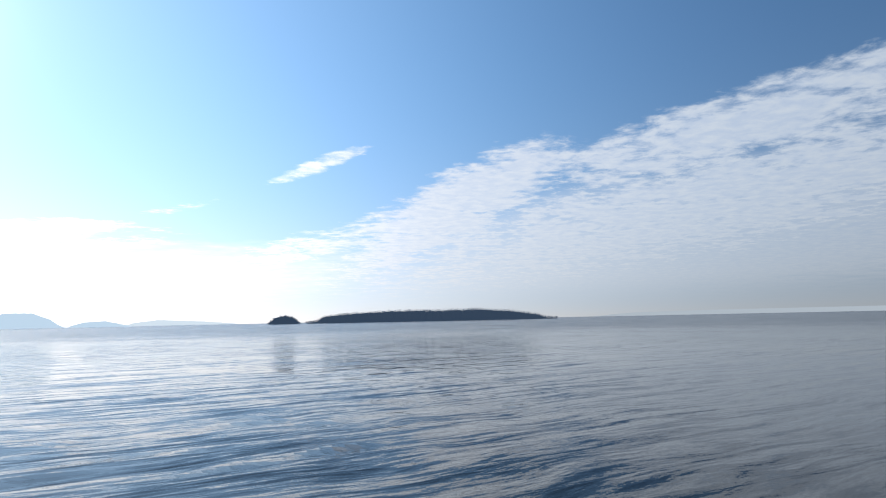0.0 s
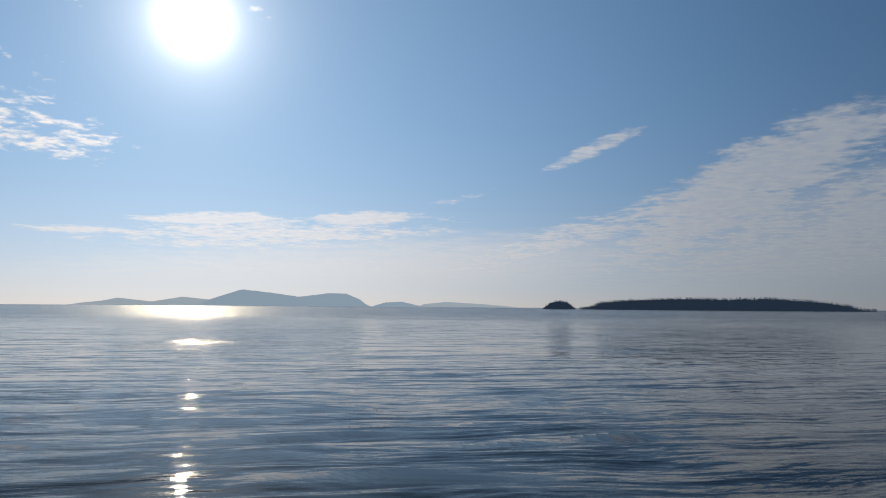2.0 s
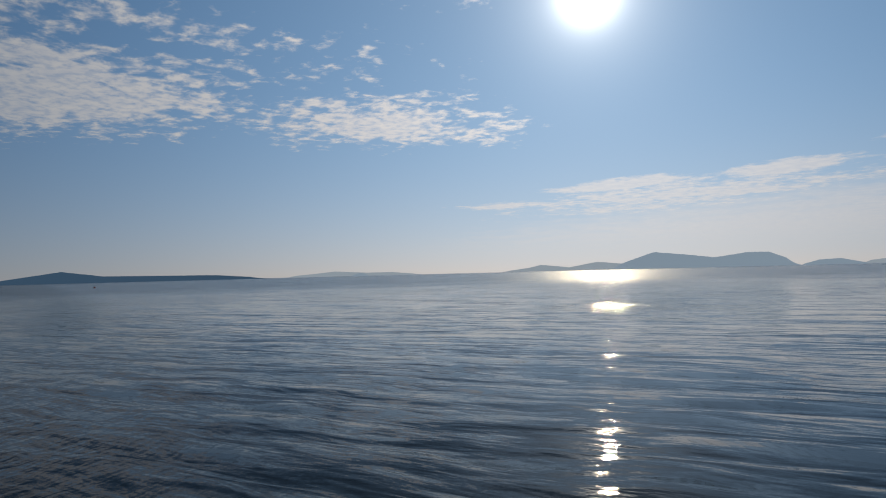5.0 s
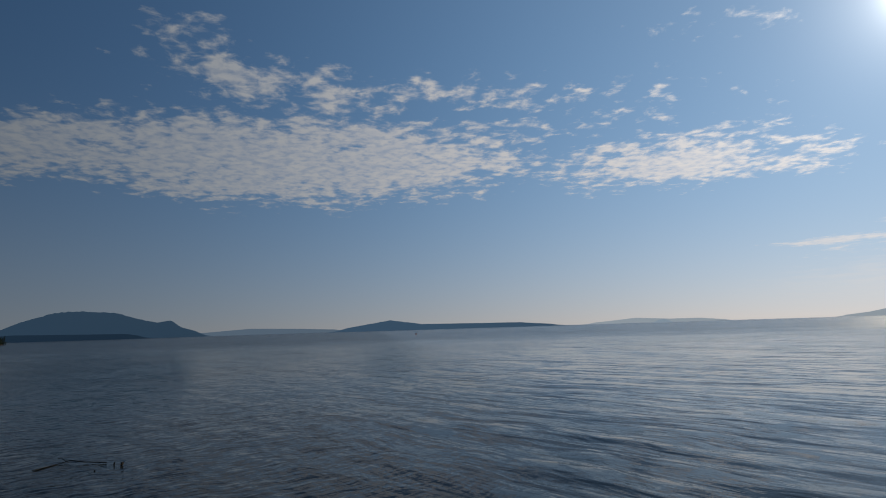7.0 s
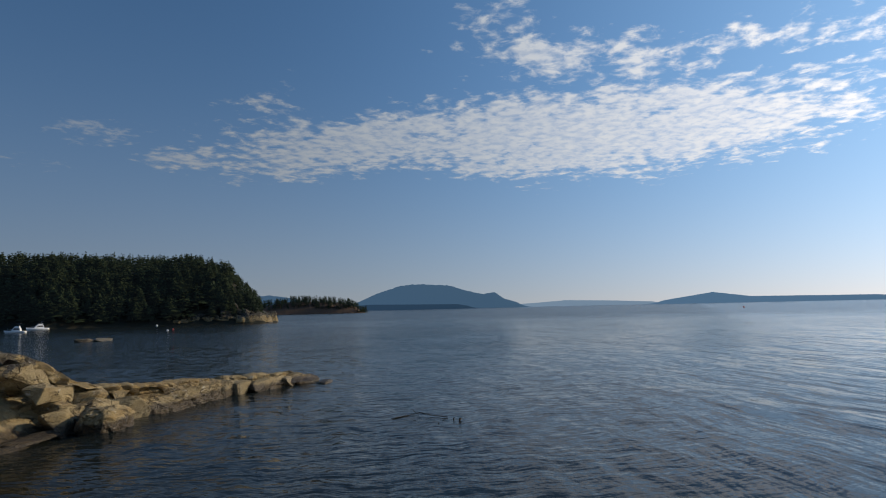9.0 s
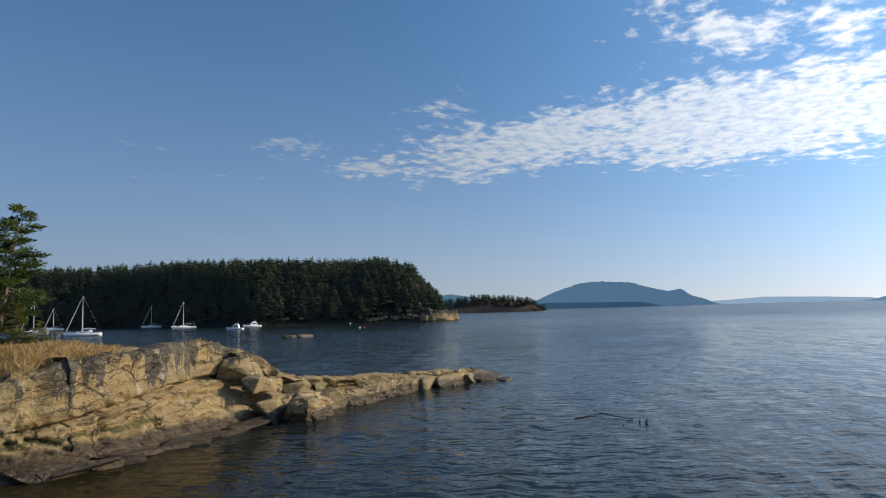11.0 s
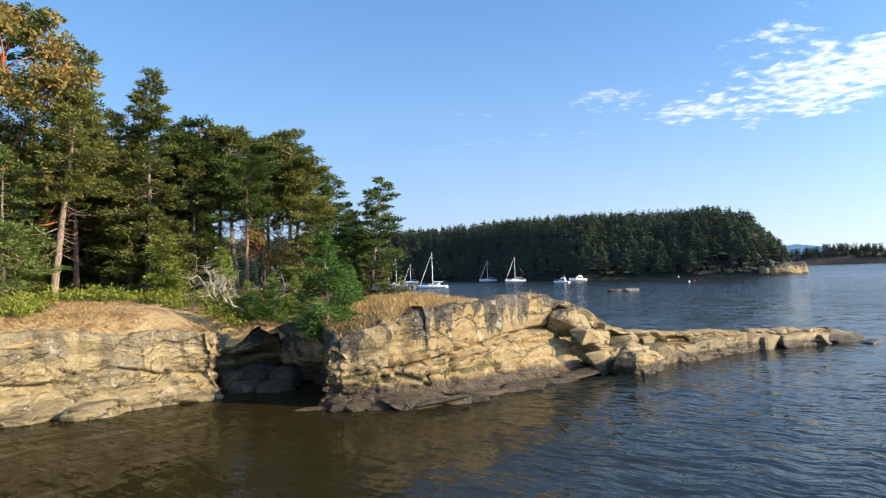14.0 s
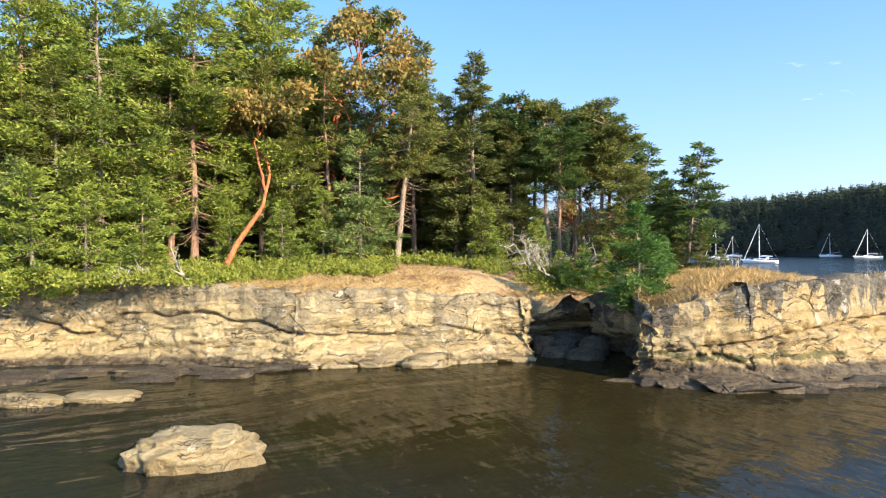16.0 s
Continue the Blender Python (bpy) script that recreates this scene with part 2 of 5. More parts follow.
    rings = n.m("ADD", n.m("MULTIPLY", wavelets(2.2, 0.15, 104.0, 33.0), 0.56), n.m("ADD", n.m("MULTIPLY", wavelets(4.6, 0.20, 90.0, 39.0), 0.75), n.m("MULTIPLY", wavelets(9.5, 0.28, 112.0, 45.0), 0.50)))
    tilt = n.v("ADD", tilt, n.v("SCALE", n.xyz(0.78, 0.62, 0.0), n.m("MULTIPLY", rings, n.m("MULTIPLY", inshore, n.m("SUBTRACT", 1.0, n.m("MULTIPLY", cove, 0.60))))))
    tilt = n.v("MULTIPLY", n.v("SCALE", tilt, lanes), (1.0, 1.0, 0.0))
    normal = n.v("NORMALIZE", n.v("ADD", tilt, (0.0, 0.0, 1.0)))
    color = n.mix(cove, (0.014, 0.020, 0.022), (0.020, 0.016, 0.006))
    body = n.t.nodes.new("ShaderNodeBsdfDiffuse")
    n.put(body.inputs[0], color)
    both = n.t.nodes.new("ShaderNodeMixShader")
    n.put(both.inputs[0], n.m("ADD", n.step(y, 4.0, 26.0, 0.22, 0.08), n.m("MULTIPLY", cove, 0.28)))
    n.t.links.new(n.surface(color, n.m("ADD", n.m("ADD", 0.035, n.step(far, 80.0, 500.0, 0.0, 0.125)), n.m("MULTIPLY", n.m("MULTIPLY", open_sea, lanes), 0.08)), normal, spec=n.step(y, 4.0, 26.0, 0.33, 0.47), ior=1.33), both.inputs[1])
    n.t.links.new(body.outputs[0], both.inputs[2])
    n.out(both.outputs[0])
    return m


def mat_rock(name="sandstone", tide=True):
    m, n = material(name)
    p = n.place()
    x, y, z = n.split(p)
    grain = n.noise(p, 7.0, 6.0, 0.68)
    patchy = n.noise(p, 0.45, 4.0, 0.6, 0.6)
    bed = n.m("ADD", z, n.m("ADD", n.m("MULTIPLY", x, 0.07), n.m("MULTIPLY", patchy, 1.3)))
    bands = n.noise(n.xyz(n.m("MULTIPLY", x, 0.10), n.m("MULTIPLY", y, 0.10), n.m("MULTIPLY", bed, 3.0)), 1.0, 4.0, 0.6)
    seams = n.noise(n.xyz(n.m("MULTIPLY", x, 0.22), n.m("MULTIPLY", y, 0.22), n.m("MULTIPLY", bed, 7.0)), 1.0, 3.0, 0.6)
    color = n.mix(n.step(patchy, 0.38, 0.62), (0.33, 0.235, 0.105), (0.295, 0.23, 0.13))
    color = n.mix(n.step(bands, 0.46, 0.64, 0.0, 0.6), color, (0.42, 0.335, 0.185))
    color = n.mix(n.step(bands, 0.44, 0.34, 0.0, 0.32), color, (0.20, 0.14, 0.07))
    pale = 0.35 if not tide else n.m("MULTIPLY", n.step(x, -6.0, -3.0), 0.6)
    color = n.mix(pale, color, n.mix(n.step(bands, 0.38, 0.62), (0.28, 0.22, 0.115), (0.41, 0.335, 0.185)))
    color = n.mix(n.step(seams, 0.60, 0.66, 0.0, 0.45), color, (0.13, 0.095, 0.055))
    color = n.mix(n.step(grain, 0.50, 0.66, 0.0, 0.52), color, (0.17, 0.13, 0.08))
    # grey lichen crust that runs down from the brow
    runs = n.noise(n.xyz(n.m("MULTIPLY", x, 0.85), n.m("MULTIPLY", y, 0.85), n.m("MULTIPLY", z, 0.22)), 1.0, 5.0, 0.62, 0.5)
    crust = n.m("ADD", runs, n.m("MULTIPLY", n.m("SUBTRACT", z, 3.05), 0.11))
    crust = n.m("ADD", crust, n.step(x, -12.0, -9.5, 0.0, 0.13))
    point_side = n.step(x, -4.5, -7.0)
    color = n.mix(n.m("MULTIPLY", n.step(crust, 0.552, 0.58, 0.0, 0.92), point_side), color, n.mix(n.step(grain, 0.35, 0.65), (0.040, 0.035, 0.030), (0.13, 0.12, 0.10)))
    # broad grey blotches on the wall of the cove
    blotch = n.m("ADD", n.noise(n.xyz(n.m("MULTIPLY", x, 0.40), n.m("MULTIPLY", y, 0.40), n.m("MULTIPLY", z, 0.55)), 1.0, 6.0, 0.66, 0.8), n.m("MULTIPLY", n.m("SUBTRACT", z, 2.6), 0.06))
    grey = n.m("MULTIPLY", n.step(blotch, 0.455, 0.515, 0.0, 0.85), n.m("SUBTRACT", 1.0, point_side))
    color = n.mix(grey, color, n.mix(n.step(n.m("ADD", grain, n.m("MULTIPLY", runs, 0.6)), 0.60, 1.0), (0.125, 0.10, 0.065), (0.29, 0.24, 0.155)))
    white = n.noise(p, 1.5, 5.0, 0.65, 0.3)
    color = n.mix(n.m("MULTIPLY", n.step(white, 0.60, 0.66), 0.6), color, (0.50, 0.46, 0.38))
    # tide marks
    wob = n.m("ADD", z, n.m("MULTIPLY", n.m("SUBTRACT", n.noise(p, 0.9, 4.0, 0.6), 0.5), 0.9))
    color = n.mix(n.m("MULTIPLY", n.step(wob, n.m("SUBTRACT", n.step(x, -5.0, -8.5, 0.50, 1.10), n.step(x, -10.0, -24.0, 0.0, 0.40)), n.m("SUBTRACT", n.step(x, -5.0, -8.5, 0.25, 0.80), n.step(x, -10.0, -24.0, 0.0, 0.35))), n.m("MULTIPLY", n.m("MAXIMUM", n.step(x, -5.0, -8.0, 0.45, 1.0), n.step(x, 5.0, 9.0)), 0.94) if tide else 0.12), color, n.mix(n.step(n.noise(p, 5.0, 5.0, 0.7), 0.35, 0.65), (0.018, 0.013, 0.008), (0.12, 0.085, 0.05)))
    weed = n.m("MULTIPLY", n.m("MULTIPLY", n.step(wob, 1.34, 1.24), n.step(wob, 1.06, 1.14)), n.step(n.noise(p, 0.35, 3.0), 0.38, 0.47))
    if tide:
        color = n.mix(n.m("MULTIPLY", weed, n.m("MULTIPLY", n.step(x, -8.0, -9.0), n.step(x, -21.0, -18.0, 0.0, 0.8))), color, (0.055, 0.062, 0.016))
    # hairline cracks that follow the bedding
    warp = n.m("ADD", bed, n.m("MULTIPLY", n.noise(p, 0.30, 3.0, 0.6), 2.2))
    line = n.noise(n.xyz(n.m("MULTIPLY", x, 0.20), n.m("MULTIPLY", y, 0.20), n.m("MULTIPLY", warp, 1.5)), 1.0, 3.0, 0.55, 0.4)
    crack = n.m("MULTIPLY", n.step(n.m("ABSOLUTE", n.m("SUBTRACT", line, 0.5)), 0.013, 0.004), n.step(n.noise(p, 0.5, 2.0), 0.40, 0.55))
    color = n.mix(n.m("MULTIPLY", crack, 0.8), color, (0.045, 0.032, 0.02))
    # joints
    bent = n.v("ADD", n.xyz(n.m("MULTIPLY", x, 0.42), n.m("MULTIPLY", y, 0.42), n.m("MULTIPLY", bed, 0.9)), n.v("SCALE", n.xyz(patchy, grain, white), 0.5))
    joint = n.m("MULTIPLY", n.step(n.voronoi(bent, 1.0), 0.030, 0.006), n.step(n.noise(p, 0.4, 2.0), 0.45, 0.6))
    color = n.mix(n.m("MULTIPLY", joint, n.step(x, -5.0, -8.0, 0.2, 0.6)), color, (0.06, 0.045, 0.03))
    h = n.m("ADD", n.m("MULTIPLY", grain, 0.55), n.m("ADD", n.m("MULTIPLY", n.noise(p, 2.2, 5.0, 0.62), 0.45), n.m("SUBTRACT", n.m("MULTIPLY", bands, 0.35), n.m("ADD", n.m("ADD", joint, n.m("MULTIPLY", crack, 0.6)), n.step(seams, 0.60, 0.66, 0.0, 0.35)))))
    color = n.v("SCALE", color, 0.92 if tide else 0.78)
    n.out(n.surface(color, n.step(wob, 0.4, 0.9, 0.5, 0.92), n.bump(h, 1.0, 0.24)))
    return m


def mat_grass_ground():
    m, n = material("dry_grass_ground")
    p = n.place()
    a, b = n.noise(p, 0.5, 5.0, 0.6), n.noise(p, 6.0, 5.0, 0.7)
    color = n.mix(n.step(b, 0.3, 0.7), (0.26, 0.165, 0.075), (0.45, 0.33, 0.165))
    color = n.mix(n.step(a, 0.50, 0.62), color, (0.21, 0.12, 0.06))
    color = n.mix(n.m("MULTIPLY", n.step(n.noise(p, 1.3, 5.0, 0.7), 0.58, 0.68), 0.7), color, (0.10, 0.11, 0.035))
    # ground darkens under the trees: their shade put into its colour
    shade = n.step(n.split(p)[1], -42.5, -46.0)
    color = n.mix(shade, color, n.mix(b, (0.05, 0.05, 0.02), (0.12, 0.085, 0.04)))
    n.out(n.surface(color, 0.95, n.bump(b, 0.9, 0.15)))
    return m


def mat_leaf(name, dark, light, spread=0.4, through=0.34, gloss=0.3, air=0.0):
    m, n = material(name)
    r = n.m("ADD", n.m("MULTIPLY", n.island(), 1.0 - spread), n.m("MULTIPLY", n.rand(), spread))
    r = n.m("ADD", n.m("MULTIPLY", r, 0.55), n.m("MULTIPLY", n.step(n.noise(n.own(), 0.9, 3.0, 0.6), 0.36, 0.64), 0.45))
    color = n.mix(r, dark, light)
    d = n.surface(color, 0.65, spec=gloss)
    tr = n.t.nodes.new("ShaderNodeBsdfTranslucent")
    n.put(tr.inputs[0], n.v("SCALE", color, 1.2))
    mx = n.t.nodes.new("ShaderNodeMixShader")
    mx.inputs[0].default_value = through
    n.t.links.new(d, mx.inputs[1])
    n.t.links.new(tr.outputs[0], mx.inputs[2])
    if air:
        # a few hundred metres of hazy air, put in as a faint glow
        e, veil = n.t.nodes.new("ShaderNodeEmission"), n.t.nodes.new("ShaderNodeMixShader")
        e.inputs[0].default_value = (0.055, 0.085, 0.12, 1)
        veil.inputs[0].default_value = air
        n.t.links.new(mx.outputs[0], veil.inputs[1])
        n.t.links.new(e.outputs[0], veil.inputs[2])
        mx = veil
    n.out(mx.outputs[0])
    return m


def mat_bark(name, dark, light, scale=3.0):
    m, n = material(name)
    p = n.own()
    x, y, z = n.split(p)
    g = n.noise(n.xyz(n.m("MULTIPLY", x, 4.0), n.m("MULTIPLY", y, 4.0), z), scale, 5.0, 0.65)
    n.out(n.surface(n.mix(n.step(g, 0.3, 0.7), dark, light), 0.85, n.bump(g, 0.8, 0.08)))
    return m


def mat_plain(name, color, rough=0.6, metal=0.0, vary=0.12, scale=4.0):
    m, n = material(name)
    g = n.noise(n.own(), scale, 4.0, 0.6)
    low = tuple(c * (1 - vary) for c in color)
    n.out(n.surface(n.mix(g, low, color), rough, None, metal))
    return m


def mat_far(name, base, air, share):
    """Distant land; kilometres of hazy air put in as a glow of its own."""
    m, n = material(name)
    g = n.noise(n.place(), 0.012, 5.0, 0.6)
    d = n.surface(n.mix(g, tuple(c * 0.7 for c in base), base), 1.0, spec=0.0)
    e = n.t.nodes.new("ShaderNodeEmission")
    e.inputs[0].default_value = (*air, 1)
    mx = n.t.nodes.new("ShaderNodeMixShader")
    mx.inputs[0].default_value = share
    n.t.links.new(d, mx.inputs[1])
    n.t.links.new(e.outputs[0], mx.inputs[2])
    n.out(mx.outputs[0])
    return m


WATER, ROCK, DRY_ROCK, GRASS_GROUND = mat_water(), mat_rock(), mat_rock("dry_sandstone", False), mat_grass_ground()
FIR = mat_leaf("fir_needles", (0.040, 0.068, 0.014), (0.31, 0.36, 0.060))
DEEP_FIR = mat_leaf("deep_green_needles", (0.018, 0.040, 0.011), (0.135, 0.20, 0.040))
FIR_LIGHT = mat_leaf("young_fir_needles", (0.045, 0.082, 0.016), (0.31, 0.37, 0.062))
PINE = mat_leaf("pine_needles", (0.032, 0.046, 0.013), (0.22, 0.235, 0.055))
MADRONA = mat_leaf("madrona_leaves", (0.070, 0.115, 0.03), (0.38, 0.225, 0.068), 0.12)
BLUE_FIR = mat_leaf("blue_fir_needles", (0.05, 0.085, 0.025), (0.27, 0.335, 0.10))
YOUNG_FIR = mat_leaf("young_green_needles", (0.018, 0.055, 0.014), (0.15, 0.27, 0.050))
SALAL = mat_leaf("salal_leaves", (0.09, 0.12, 0.02), (0.29, 0.31, 0.05))
STRAW = mat_leaf("dry_grass", (0.27, 0.175, 0.07), (0.56, 0.40, 0.18))
FAR_FIR = mat_leaf("hazy_far_needles", (0.016, 0.027, 0.013), (0.070, 0.086, 0.034), 0.5, 0.25, 0.05, 0.03)
BARK = mat_bark("grey_bark", (0.07, 0.055, 0.04), (0.24, 0.19, 0.145))
RED_BARK = mat_bark("red_bark", (0.19, 0.055, 0.022), (0.50, 0.155, 0.055), 1.5)
DEAD_WOOD = mat_bark("bleached_wood", (0.20, 0.175, 0.145), (0.42, 0.38, 0.33))
# far land: the second colour is the haze it glows with
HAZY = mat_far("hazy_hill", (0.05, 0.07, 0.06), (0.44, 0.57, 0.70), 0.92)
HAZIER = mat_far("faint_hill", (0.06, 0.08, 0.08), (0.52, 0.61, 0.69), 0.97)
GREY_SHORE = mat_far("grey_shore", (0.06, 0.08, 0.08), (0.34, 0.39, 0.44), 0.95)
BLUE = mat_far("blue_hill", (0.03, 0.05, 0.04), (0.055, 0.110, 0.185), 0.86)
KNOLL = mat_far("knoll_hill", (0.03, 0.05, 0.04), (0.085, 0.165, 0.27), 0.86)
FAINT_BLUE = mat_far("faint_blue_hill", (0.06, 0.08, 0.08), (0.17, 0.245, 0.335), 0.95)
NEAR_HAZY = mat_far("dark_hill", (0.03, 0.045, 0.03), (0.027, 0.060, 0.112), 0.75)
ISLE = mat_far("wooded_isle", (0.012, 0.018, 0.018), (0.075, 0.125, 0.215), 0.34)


# ---------- mesh helpers ----------
def mesh_object(name, verts, faces, mat, parent=None, smooth=True, label=""):
    me = bpy.data.meshes.new(name)
    verts = np.asarray(verts, dtype=np.float32)
    faces = np.asarray(faces, dtype=np.int32)
    k = faces.shape[1]
    me.vertices.add(len(verts))
    me.vertices.foreach_set("co", verts.ravel())
    me.loops.add(faces.size)
    me.loops.foreach_set("vertex_index", faces.ravel())
    me.polygons.add(len(faces))
    me.polygons.foreach_set("loop_start", np.arange(0, faces.size, k, dtype=np.int32))
    me.polygons.foreach_set("use_smooth", np.full(len(faces), smooth))
    me.update(calc_edges=True)
    me.validate()
    me.materials.append(mat)
    ob = new(name, me)
    if parent:
        ob.parent = parent
    if label:
        tagged(ob, label)
    return ob


def grid_faces(rows, cols, wrap=False):
    i, j = np.meshgrid(np.arange(rows - 1), np.arange(cols if wrap else cols - 1), indexing="ij")
    a, jn = i * cols + j, (j + 1) % cols
    b = i * cols + jn
    return np.stack([a, b, b + cols, a + cols], -1).reshape(-1, 4)


def fbm(p, scale, octaves=4, seed=0.0):
    return noise.fractal(Vector((p[0] * scale + seed, p[1] * scale - seed, p[2] * scale + 0.37 * seed)), 0.9, 2.1, octaves)


# ---------- water ----------
def make_water():
    r = [0.0, 3.0, 6.0, 9.0]
    while r[-1] < 4940:
        r.append(r[-1] + max(0.36, (r[-1] - 20) * 0.026))
    r = np.array(r)
    k = 350
    a = np.linspace(0, 2 * np.pi, k, endpoint=False)
    R, A = np.meshgrid(r, a, indexing="ij")
    X, Y = R * np.cos(A), R * np.sin(A)
    rng = np.random.default_rng(4)
    Z = np.zeros_like(X)
    for _ in range(26):
        length = rng.uniform(0.9, 4.2)
        turn = radians(124) + rng.normal(0, 0.17)
        wave = 2 * np.pi / length
        Z += 0.0042 * length * np.sin(wave * (X * np.cos(turn) + Y * np.sin(turn)) + rng.uniform(0, 6.28))
    Z *= np.clip((90 - R) / 60, 0, 1)
    calm = np.clip((np.hypot(X - 3, Y + 34) - 6) / 22, 0.15, 1)
    ob = mesh_object("water", np.stack([X, Y, Z * calm], -1).reshape(-1, 3), grid_faces(len(r), k, True), WATER)
    tagged(ob, "calm blue sea with small ripples, olive brown in the cove", "water", kind="structure")


make_water()

# ---------- the shore ----------
# foot of the rock: x, y, height of the brow, how far the brow stands back, height of the ground behind
SHORE = [
    (62, -30, 4.8, 2.0, 6.6), (40, -34, 4.7, 1.8, 6.4), (25, -35.5, 4.6, 1.8, 6.2), (18, -35.8, 4.4, 1.8, 5.2), (12, -35.0, 4.1, 1.7, 4.8), (8.3, -34.2, 3.9, 1.4, 4.8), (2.9, -35.2, 3.75, 1.2, 5.1),
    (-1.7, -35.8, 3.55, 1.0, 5.7), (-4.7, -36.3, 3.3, 0.7, 5.6), (-5.3, -38.6, 3.1, 0.5, 5.3), (-6.0, -40.8, 2.7, 0.6, 4.9), (-7.6, -41.4, 2.7, 0.5, 4.5), (-8.7, -38.4, 3.6, 0.4, 4.6),
    (-9.2, -34.6, 3.6, 0.4, 4.6), (-8.9, -31.6, 3.0, 0.6, 4.5), (-7.9, -30.2, 2.5, 0.8, 4.5), (-8.6, -29.2, 2.8, 1.0, 4.6), (-10.6, -28.4, 3.8, 1.5, 4.9), (-13.4, -27.8, 4.3, 1.8, 5.0), (-16.5, -28.6, 4.2, 1.9, 5.0),
    (-19.0, -29.4, 4.5, 2.1, 5.1), (-22.0, -30.6, 4.6, 2.1, 5.0), (-24.6, -31.2, 4.2, 2.4, 4.2), (-26.8, -30.8, 2.5, 2.0, 2.5), (-29.5, -30.8, 1.95, 1.3, 2.0), (-34, -30.6, 1.6, 1.1, 1.7),
    (-40, -31.6, 1.25, 1.0, 1.3), (-45, -31.0, 1.0, 0.9, 1.05), (-48.6, -31.2, 0.85, 0.8, 0.9), (-49.8, -32.4, 0.7, 0.8, 0.8), (-47, -34.0, 0.7, 1.0, 0.9),
    (-40, -35.4, 0.9, 1.5, 1.1), (-33, -36.0, 1.2, 1.8, 1.5), (-29, -38.0, 2.6, 2.4, 3.0), (-27, -42.0, 3.4, 2.4, 4.4), (-24, -50, 3.0, 2.4, 5.0), (-16, -62, 3.0, 2.4, 6.0), (0, -84, 3.0, 2.4, 7.0), (62, -110, 3.0, 2.4, 8.0),
]


def shore_samples():
    pts = np.array(SHORE, float)
    seg = np.hypot(*np.diff(pts[:, :2], axis=0).T)
    t = np.concatenate([[0], np.cumsum(seg)])
    s, out = 0.0, []
    while s < t[-1]:
        row = np.array([np.interp(s, t, pts[:, k]) for k in range(5)])
        out.append((s, *row))
        x, y = row[:2]
        s += 0.12 if (x < 28 and y > -40 and x > -52) else 0.8
    out = np.array(out)
    # soften the corners of the line
    k = np.array([1, 2, 3, 4, 3, 2, 1], float)
    k /= k.sum()
    for c in range(1, 6):
        out[3:-3, c] = np.convolve(out[:, c], k, "valid")
    for row in out:
        row[3] += (0.26 * fbm((row[0], 0, 0), 0.33, 3, 7.0) + 0.16 * fbm((row[0], 0, 0), 1.1, 3, 9.0)) * min(row[3] / 3, 1)
    return out


LINE = shore_samples()
COARSE = LINE[::8]


def land(x, y):
    """Height of the ground at a place, and how far it lies from the waterline (inside: positive)."""
    d2 = (COARSE[:, 1] - x) ** 2 + (COARSE[:, 2] - y) ** 2 + 1e-6
    w = 1 / d2 ** 2
    w /= w.sum()
    brow, back, top = w @ COARSE[:, 3], w @ COARSE[:, 4], w @ COARSE[:, 5]
    i = int(d2.argmin())
    a, b = COARSE[max(i - 1, 0)], COARSE[min(i + 1, len(COARSE) - 1)]
    side = (b[1] - a[1]) * (y - COARSE[i, 2]) - (b[2] - a[2]) * (x - COARSE[i, 1])
    d = math.sqrt(d2[i]) * (1 if side > 0 else -1)
    u = min(max((d - back) / 8.0, 0.0), 1.0)
    z = brow + (top - brow) * (1 - (1 - u) ** 2)
    return z, d, back


def cells(u, v, seed):
    """Blocks of jointed rock: how far a place is from the nearest joint, and a number for its block."""
    d, pts = noise.voronoi(Vector((u, v, seed)))
    return d[1] - d[0], noise.noise(pts[0] * 5.7)


